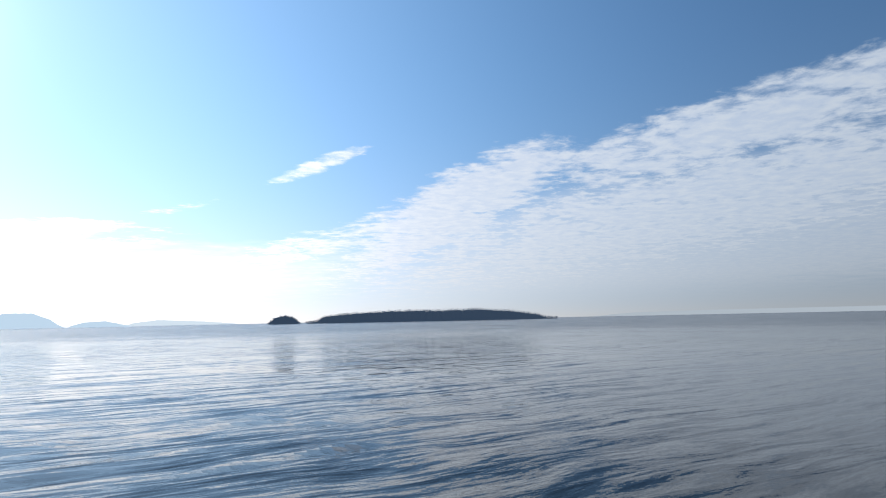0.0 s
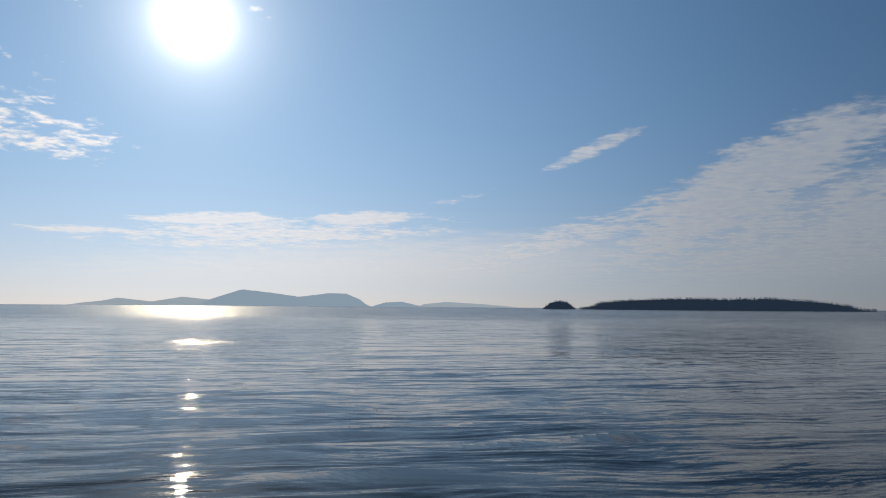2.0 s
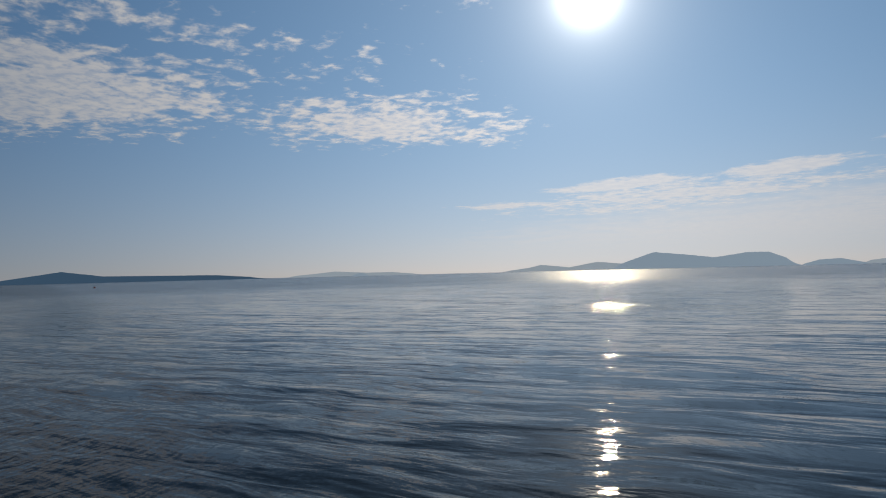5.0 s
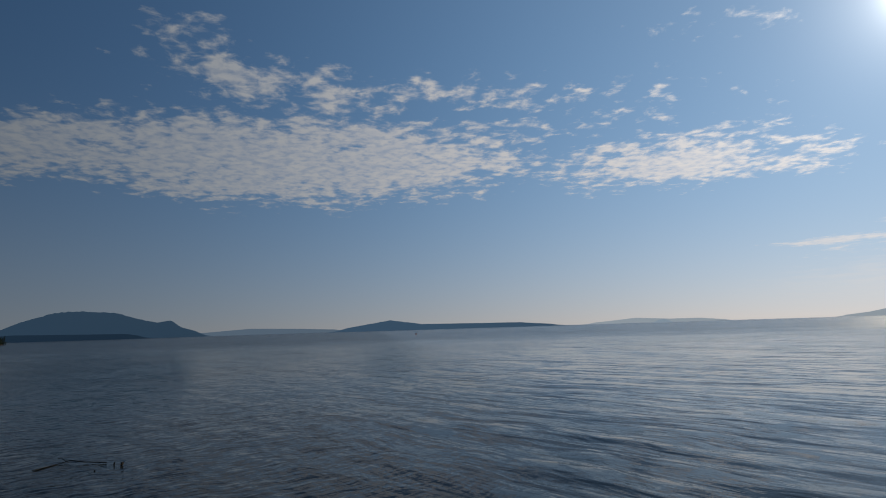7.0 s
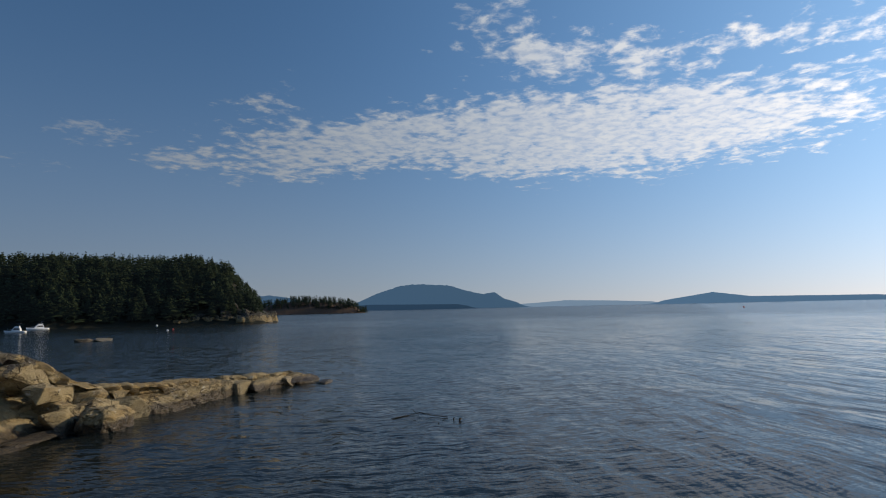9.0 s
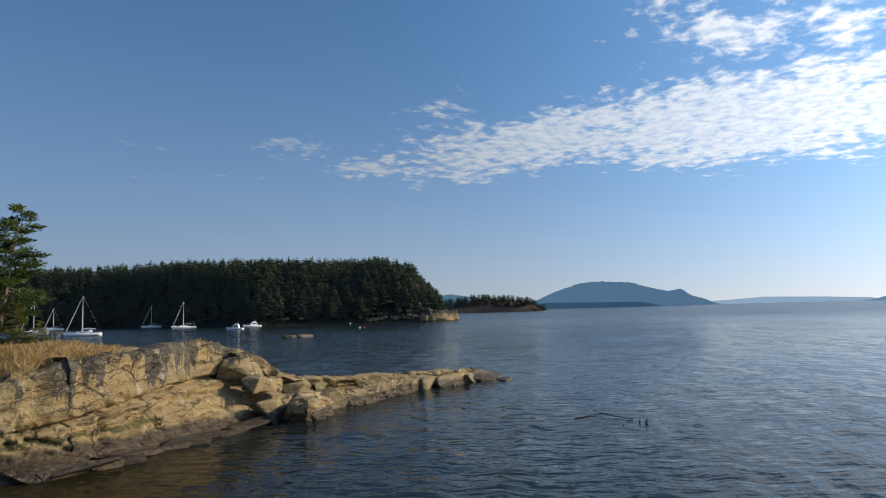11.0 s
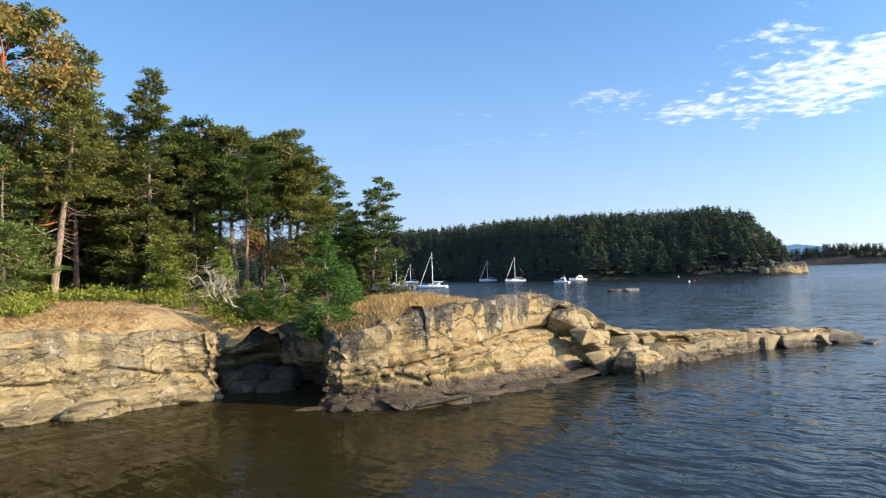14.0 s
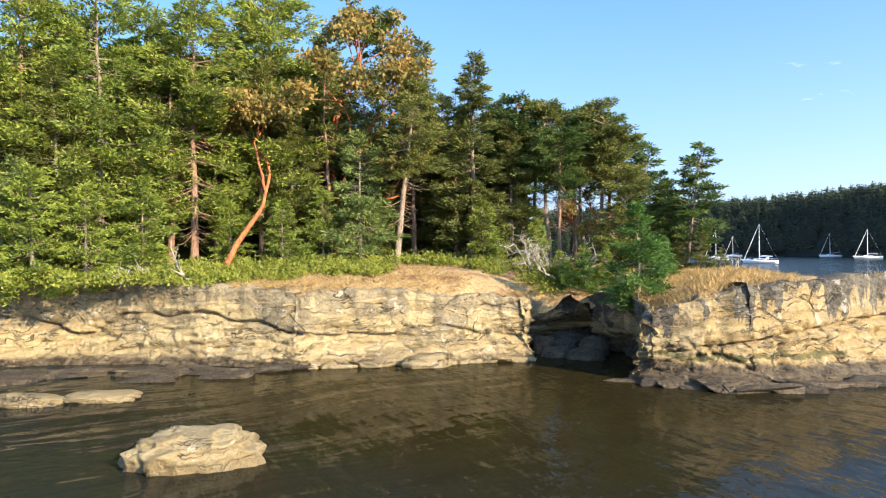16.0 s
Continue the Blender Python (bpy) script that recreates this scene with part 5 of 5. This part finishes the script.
def make_shrubs():
    rng = random.Random(9)
    places = []
    for _ in range(330):
        az = rng.uniform(171, 222)
        d = rng.uniform(42.5, 47.5) + (0 if az < 190 else -1.8)
        p = at(az, d)
        places.append((p.x, p.y, rng.uniform(0.4, 1.0), rng.uniform(0.3, 1.0)))
    for _ in range(38):
        p = at(rng.uniform(166.4, 172.5), rng.uniform(41.6, 44.5))
        places.append((p.x, p.y, rng.uniform(0.4, 0.9), rng.uniform(0.4, 1.1)))
    for _ in range(90):
        p = at(rng.uniform(199, 224), rng.uniform(38.6, 42))
        places.append((p.x, p.y, rng.uniform(0.4, 0.9), rng.uniform(0.3, 0.9)))
    for _ in range(110):
        p = at(rng.uniform(185, 201), rng.uniform(39.6, 43.5))
        places.append((p.x, p.y, rng.uniform(0.3, 0.8), rng.uniform(0.2, 0.6)))
    thicket("salal_shrubs", places, SALAL, "bright green salal shrubs along the edge of the wood", 0.16, 2)


def make_grass():
    rng = np.random.default_rng(6)
    pile = Pile()
    for _ in range(31000):
        x, y = rng.uniform(-27, 30), rng.uniform(-50, -29)
        z, d, back = land(x, y)
        z += 0.26 * fbm((x, y, 0), 0.35, 5, 1.0) + 0.12 * fbm((x, y, 4.0), 1.1, 3, 8.0) - 0.05
        if d < back + 0.2 or noise.noise(Vector((x * 0.25, y * 0.25, 3))) < -0.12:
            continue
        k = 5
        base = np.array([x, y, z - 0.03]) + rng.normal(0, 0.12, (k, 3)) * (1, 1, 0)
        tall = (0.17 if x > -8 else 0.30) * rng.uniform(0.5, 1.4, k)
        tip = base + np.stack([rng.normal(0, 0.20, k), rng.normal(0, 0.20, k), tall], -1)
        s = rng.normal(0, 1, (k, 3)) * (1, 1, 0.4) * 0.014
        pile.blades(base, tip, s)
    ob = pile.link("dry_grass", STRAW, None, False)
    tagged(ob, "tufts of dry straw-coloured grass on the rock", "grass", kind="stuff")


make_shrubs()
make_grass()


# ---------- dead wood ----------
def dead_tree(name, seed, stems, label, depth=3):
    rng = np.random.default_rng(seed)
    root = new(name)
    tagged(root, label, "dead tree")
    trunk, twigs = Pile(), Pile()

    def grow(a, d, length, r, level):
        p, d = np.array(a, float), np.array(d, float)
        pts = [p.copy()]
        for _ in range(5):
            d = d + rng.normal(0, 0.22, 3)
            d /= np.linalg.norm(d)
            p = p + d * length / 5
            pts.append(p.copy())
        (trunk if level == depth else twigs).add(*tube(pts, [max(r * (1 - 0.14 * k), 0.006) for k in range(6)], 6))
        if level:
            for k in range(4):
                q = pts[2 + k % 4]
                grow(q, d * 0.5 + rng.normal(0, 0.75, 3) + np.array([0, 0, 0.1]), length * rng.uniform(0.4, 0.7), r * 0.5, level - 1)

    for a, d, length, r in stems:
        grow(a, d, length, r, depth)
    trunk.link("trunk", DEAD_WOOD, root)
    tagged(twigs.link("branch_tangle", DEAD_WOOD, root), kind="stuff")
    return root


plant(dead_tree("dead_snag", 3, [((0, 0, -0.2), (0.02, 0, 1.0), 2.0, 0.13), ((0.3, 0.2, 0.2), (0.9, 0.2, 0.5), 2.4, 0.09), ((-0.2, 0, 0.3), (-0.9, 0.1, 0.5), 2.4, 0.09)], "bleached white dead tree with tangled branches"), 170.3, 42.6, 0, 1.0, True)
plant(dead_tree("dead_snag", 8, [((0, 0, -0.2), (0.3, 0, 0.9), 2.6, 0.10), ((0.1, 0, 0.1), (0.9, 0.2, 0.4), 2.6, 0.08)], "bleached leaning dead branches by the wood"), 172.6, 44.5, 40, 1.0, True)
plant(dead_tree("dead_branch", 12, [((0, 0, -0.1), (0.25, 0, 0.9), 1.4, 0.09)], "small bent bleached dead stem in the grass", 1), 201.6, 40.0, 0, 1.25, True)
plant(dead_tree("dead_branch", 15, [((0, 0, 0.0), (-0.9, 0, 0.35), 2.2, 0.08), ((-0.4, 0.1, 0.0), (-0.6, 0.2, 0.5), 1.4, 0.06)], "fallen bleached branch lying in the dry grass", 2), 157.2, 40.0, 0, 0.6, True)
plant(dead_tree("dead_bush", 18, [((0.2 * k, 0.1 * k, -0.1), (0.3 * (k - 2), 0.1, 0.9), 0.9, 0.04) for k in range(5)], "grey leafless dead bush at the brow", 2), 205.3, 40.0, 0, 1.0, True)


# ---------- boats ----------
GEL = mat_plain("white_gelcoat", (0.78, 0.79, 0.80), 0.3, 0.0, 0.06)
ALLOY = mat_plain("mast_alloy", (0.72, 0.73, 0.74), 0.35, 0.3, 0.05)
CANVAS = mat_plain("sail_canvas", (0.70, 0.70, 0.68), 0.8, 0.0, 0.08)
NAVY = mat_plain("navy_canvas", (0.02, 0.03, 0.06), 0.8, 0.0, 0.1)
GLASS_DARK = mat_plain("dark_window", (0.015, 0.018, 0.02), 0.1, 0.0, 0.1)
RED_PLASTIC = mat_plain("red_plastic", (0.55, 0.05, 0.03), 0.45, 0.0, 0.1)
WHITE_PLASTIC = mat_plain("white_plastic", (0.80, 0.80, 0.78), 0.45, 0.0, 0.1)


def hull_data(length, beam, free, draft=0.45):
    """A boat hull with a sharp bow at +x, a flat stern and a deck."""
    v, f, n = [], [], 14
    ring = [(-1.0, 1.0), (-0.97, 0.45), (-0.72, 0.0), (0.0, -1.0), (0.72, 0.0), (0.97, 0.45), (1.0, 1.0), (0.0, 1.06)]
    for i in range(n):
        u = i / (n - 1)
        x = (u - 0.45) * length
        w = beam / 2 * (0.72 + 0.28 * math.sin(min(u / 0.55, 1) * math.pi / 2)) * max(1 - max((u - 0.45) / 0.55, 0) ** 2.2, 0.015)
        sheer = free * (1 + 0.28 * u * u)
        for a, b in ring:
            z = b * sheer if b > 0 else b * draft * (1 - 0.8 * u ** 3)
            v.append((x + (0.06 * length * max(b, 0) if i == n - 1 else 0), a * w, z))
    k = len(ring)
    for i in range(n - 1):
        for j in range(k):
            a, b = i * k + j, i * k + (j + 1) % k
            f.append((a, b, b + k, a + k))
    f.append((0, 7, 6, 5))
    f.append((0, 5, 4, 3))
    f.append((0, 3, 2, 1))
    return v, f


def box_data(x0, x1, y0, y1, z0, z1, rake=0.0, tuck=0.12):
    """A cabin block with raked ends and leaning sides."""
    v = [(x0, y0, z0), (x1, y0, z0), (x1, y1, z0), (x0, y1, z0), (x0 + rake * 0.3, y0 + tuck, z1), (x1 - rake, y0 + tuck, z1), (x1 - rake, y1 - tuck, z1), (x0 + rake * 0.3, y1 - tuck, z1)]
    return v, [(3, 2, 1, 0), (4, 5, 6, 7), (0, 1, 5, 4), (1, 2, 6, 5), (2, 3, 7, 6), (3, 0, 4, 7)]


def piece(name, datas, mat, parent, smooth=False, label=""):
    p = Pile()
    for d in datas:
        p.add(*d)
    return p.link(name, mat, parent, smooth, label)


def sailboat(length, mast, label, cover=NAVY):
    root = new("sailboat")
    tagged(root, label, "sailboat", "boats at anchor in the bay")
    beam, free = length * 0.31, length * 0.095
    piece("hull", [hull_data(length, beam, free)], GEL, root, True)
    deck = free * 1.08
    cabin = piece("cabin", [box_data(-0.12 * length, 0.26 * length, -beam * 0.28, beam * 0.28, deck - 0.05, deck + 0.5, 0.7)], GEL, root)
    for side in (-1, 1):
        piece("window", [box_data(-0.06 * length, 0.16 * length, side * beam * 0.275 - 0.02, side * beam * 0.275 + 0.02, deck + 0.15, deck + 0.36, 0.3, 0.0)], GLASS_DARK, cabin)
    mx = 0.08 * length
    piece("mast", [tube([(mx, 0, deck), (mx, 0, mast * 0.5), (mx, 0, mast)], [0.13, 0.12, 0.09], 8)], ALLOY, root)
    boom = piece("boom", [tube([(mx, 0, deck + 1.3), (mx - 0.38 * length, 0, deck + 1.3)], [0.08, 0.08], 6)], ALLOY, root)
    piece("sail_cover", [tube([(mx - 0.2, 0, deck + 1.5), (mx - 0.1 * length, 0, deck + 1.55), (mx - 0.37 * length, 0, deck + 1.45)], [0.10, 0.22, 0.13], 8)], cover, boom)
    bow = 0.53 * length
    piece("furled_jib", [tube([(bow, 0, deck + 0.4), ((bow + mx) / 2 + 0.05, 0, (deck + mast) / 2), (mx + 0.15, 0, mast * 0.97)], [0.10, 0.13, 0.05], 6)], CANVAS, root, True, "rolled white headsail on the forestay")
    piece("backstay", [tube([(-0.44 * length, 0, deck), (mx, 0, mast)], [0.02, 0.02], 4)], ALLOY, root)
    for side in (-1, 1):
        piece("shroud", [tube([(mx - 0.1, side * beam * 0.46, deck), (mx - 0.03, side * 0.6, mast * 0.55), (mx, 0, mast * 0.96)], [0.02, 0.02, 0.02], 4)], ALLOY, root)
        piece("spreader", [tube([(mx, 0, mast * 0.55), (mx - 0.03, side * 0.6, mast * 0.55)], [0.03, 0.02], 4)], ALLOY, root)
        piece("rail", [tube([(-0.42 * length, side * beam * 0.40, deck + 0.6), (0, side * beam * 0.48, deck + 0.62), (0.46 * length, side * beam * 0.10, deck + 0.75)], [0.018, 0.018, 0.018], 4)], ALLOY, root)
    piece("pulpit", [tube([(0.40 * length, -0.5, deck + 0.1), (0.44 * length, -0.45, deck + 0.75), (0.53 * length, 0, deck + 0.8), (0.44 * length, 0.45, deck + 0.75), (0.40 * length, 0.5, deck + 0.1)], [0.025] * 5, 4)], ALLOY, root)
    piece("sprayhood", [box_data(-0.18 * length, -0.08 * length, -beam * 0.3, beam * 0.3, deck + 0.3, deck + 1.0, 0.5)], cover, root)
    return root


def motorboat(length, label):
    root = new("motorboat")
    tagged(root, label, "motorboat", "boats at anchor in the bay")
    beam, free = length * 0.33, length * 0.12
    piece("hull", [hull_data(length, beam, free)], GEL, root, True)
    deck = free * 1.05
    cabin = piece("cabin", [box_data(-0.22 * length, 0.24 * length, -beam * 0.36, beam * 0.36, deck - 0.05, deck + 1.25, 0.9)], GEL, root)
    for side in (-1, 1):
        piece("window", [box_data(-0.16 * length, 0.12 * length, side * beam * 0.335 - 0.03, side * beam * 0.335 + 0.03, deck + 0.5, deck + 1.0, 0.3, 0.0)], GLASS_DARK, cabin)
    piece("flybridge", [box_data(-0.16 * length, 0.10 * length, -beam * 0.28, beam * 0.28, deck + 1.24, deck + 1.85, 0.5)], GEL, root)
    piece("canopy", [box_data(-0.20 * length, 0.02 * length, -beam * 0.28, beam * 0.28, deck + 2.7, deck + 2.8, 0.1)], NAVY, root)
    for side in (-1, 1):
        piece("canopy_post", [tube([(-0.1 * length, side * beam * 0.25, deck + 1.8), (-0.1 * length, side * beam * 0.25, deck + 2.7)], [0.03, 0.03], 5)], ALLOY, root)
        piece("rail", [tube([(0.15 * length, side * beam * 0.40, deck + 0.6), (0.46 * length, side * beam * 0.10, deck + 0.75)], [0.02, 0.02], 4)], ALLOY, root)
    return root


def moor(ob, az, d, heading):
    p = at(az, d)
    ob.matrix_basis = pose(p.x, p.y, 0.0, 0, 0, heading)
    return ob


moor(sailboat(11.5, 14.2, "white sailboat at anchor with rolled headsail and bare mast"), 147.5, 377, -22)
moor(sailboat(11.0, 14.0, "white sailboat with dark sail cover anchored before the woods"), 149.9, 440, -18)
moor(sailboat(12.0, 14.8, "large white sailboat anchored close behind the point", CANVAS), 154.6, 275, -38)
moor(sailboat(11.5, 15.2, "white sailboat half hidden behind the shore pines"), 157.8, 368, -20)
moor(sailboat(10.5, 13.6, "far white sailboat seen between the pines"), 156.6, 480, -15)
moor(sailboat(10.5, 13.0, "far white sailboat with dark mast and cover"), 154.0, 540, -60)
moor(motorboat(7.2, "white cabin cruiser with a dark canopy at anchor"), 143.6, 297, -60)
moor(motorboat(8.6, "white motor yacht moored by the headland"), 142.2, 348, -25)


def buoy(az, d, mat, r, label):
    root = new("buoy")
    tagged(root, label, "buoy", "mooring buoys in the bay")
    piece("float", [tube([(0, 0, -0.3 * r), (0, 0, 0.1 * r), (0, 0, 0.9 * r), (0, 0, 1.5 * r), (0, 0, 1.7 * r)], [0.6 * r, r, r, 0.6 * r, 0.05 * r], 14)], mat, root, True)
    piece("ring", [tube([(0.12 * r * math.cos(g), 0, 1.85 * r + 0.18 * r * math.sin(g)) for g in np.linspace(0, 6.28, 9)], [0.04 * r] * 9, 5)], ALLOY, root)
    moor(root, az, d, 0)


buoy(133.4, 256, WHITE_PLASTIC, 0.36, "white mooring buoy floating in the bay")
buoy(133.0, 266, RED_PLASTIC, 0.36, "red mooring buoy floating in the bay")
buoy(134.2, 362, WHITE_PLASTIC, 0.45, "white buoy near the headland rocks")
buoy(86.3, 700, RED_PLASTIC, 0.8, "small red channel buoy far out on the water")


# ---------- driftwood ----------
WET_WOOD = mat_bark("wet_wood", (0.012, 0.010, 0.008), (0.045, 0.035, 0.026))


def driftwood(label, paths, seed):
    p = Pile()
    rng = random.Random(seed)
    for pts, r in paths:
        p.add(*tube(pts, [r * rng.uniform(0.6, 1.1) for _ in pts], 7))
    ob = p.link("driftwood", WET_WOOD, None)
    return tagged(ob, label, "driftwood")


driftwood("dark waterlogged branch floating on the water", [([at(115.4, 36.9, 0.02), at(114.2, 37.3, 0.06), at(113.0, 37.8, 0.16), at(112.0, 37.3, 0.08), at(110.6, 36.8, 0.03)], 0.032), ([at(113.1, 37.8, 0.05), at(113.6, 38.6, 0.20), at(113.8, 39.0, 0.12)], 0.02)], 1)
driftwood("small dark piece of floating wood", [([at(109.6, 36.0, -0.03), at(109.5, 36.1, 0.06)], 0.06)], 2)
driftwood("small dark piece of floating wood", [([at(111.5, 34.8, -0.03), at(111.35, 34.8, 0.05)], 0.06)], 3)
driftwood("small dark piece of floating wood", [([at(110.1, 36.5, -0.03), at(110.05, 36.4, 0.05)], 0.05)], 4)

# ---------- rocks at the headland tip ----------
rock_rng = random.Random(5)
for k in range(34):
    u = k / 33
    az = 125.6 + 7.6 * u ** 1.3 + rock_rng.uniform(-0.15, 0.15)
    up = rock_rng.random() * (1.0 if az < 128.8 else 0.15)
    near = headland_height(az, 0)[1] + 1.0 + 16.0 * up
    z = max(headland_height(az, near)[0] - 0.6, 0.0)
    p = at(az, near)
    big = 1.5 if az < 128.8 else 0.85
    crag("shore_rock", p.x, p.y, z, rock_rng.uniform(1.8, 3.8) * big, rock_rng.uniform(1.4, 2.6) * big, rock_rng.uniform(0.9, 2.0) * big * (1.5 if az < 128.8 else 0.9), 140 + 3 * k, "weathered tan rock at the tip of the headland", rock_rng.uniform(-30, 30) + 128, rock_rng.uniform(-10, 10), ROCK if k % 2 == 0 else DRY_ROCK, "rocks of the headland tip")
boulder("rock_awash", *at(121.0, 57.0)[:2], -0.05, 1.3, 0.6, 0.22, 81.0, "low dark rock awash off the point", 20)
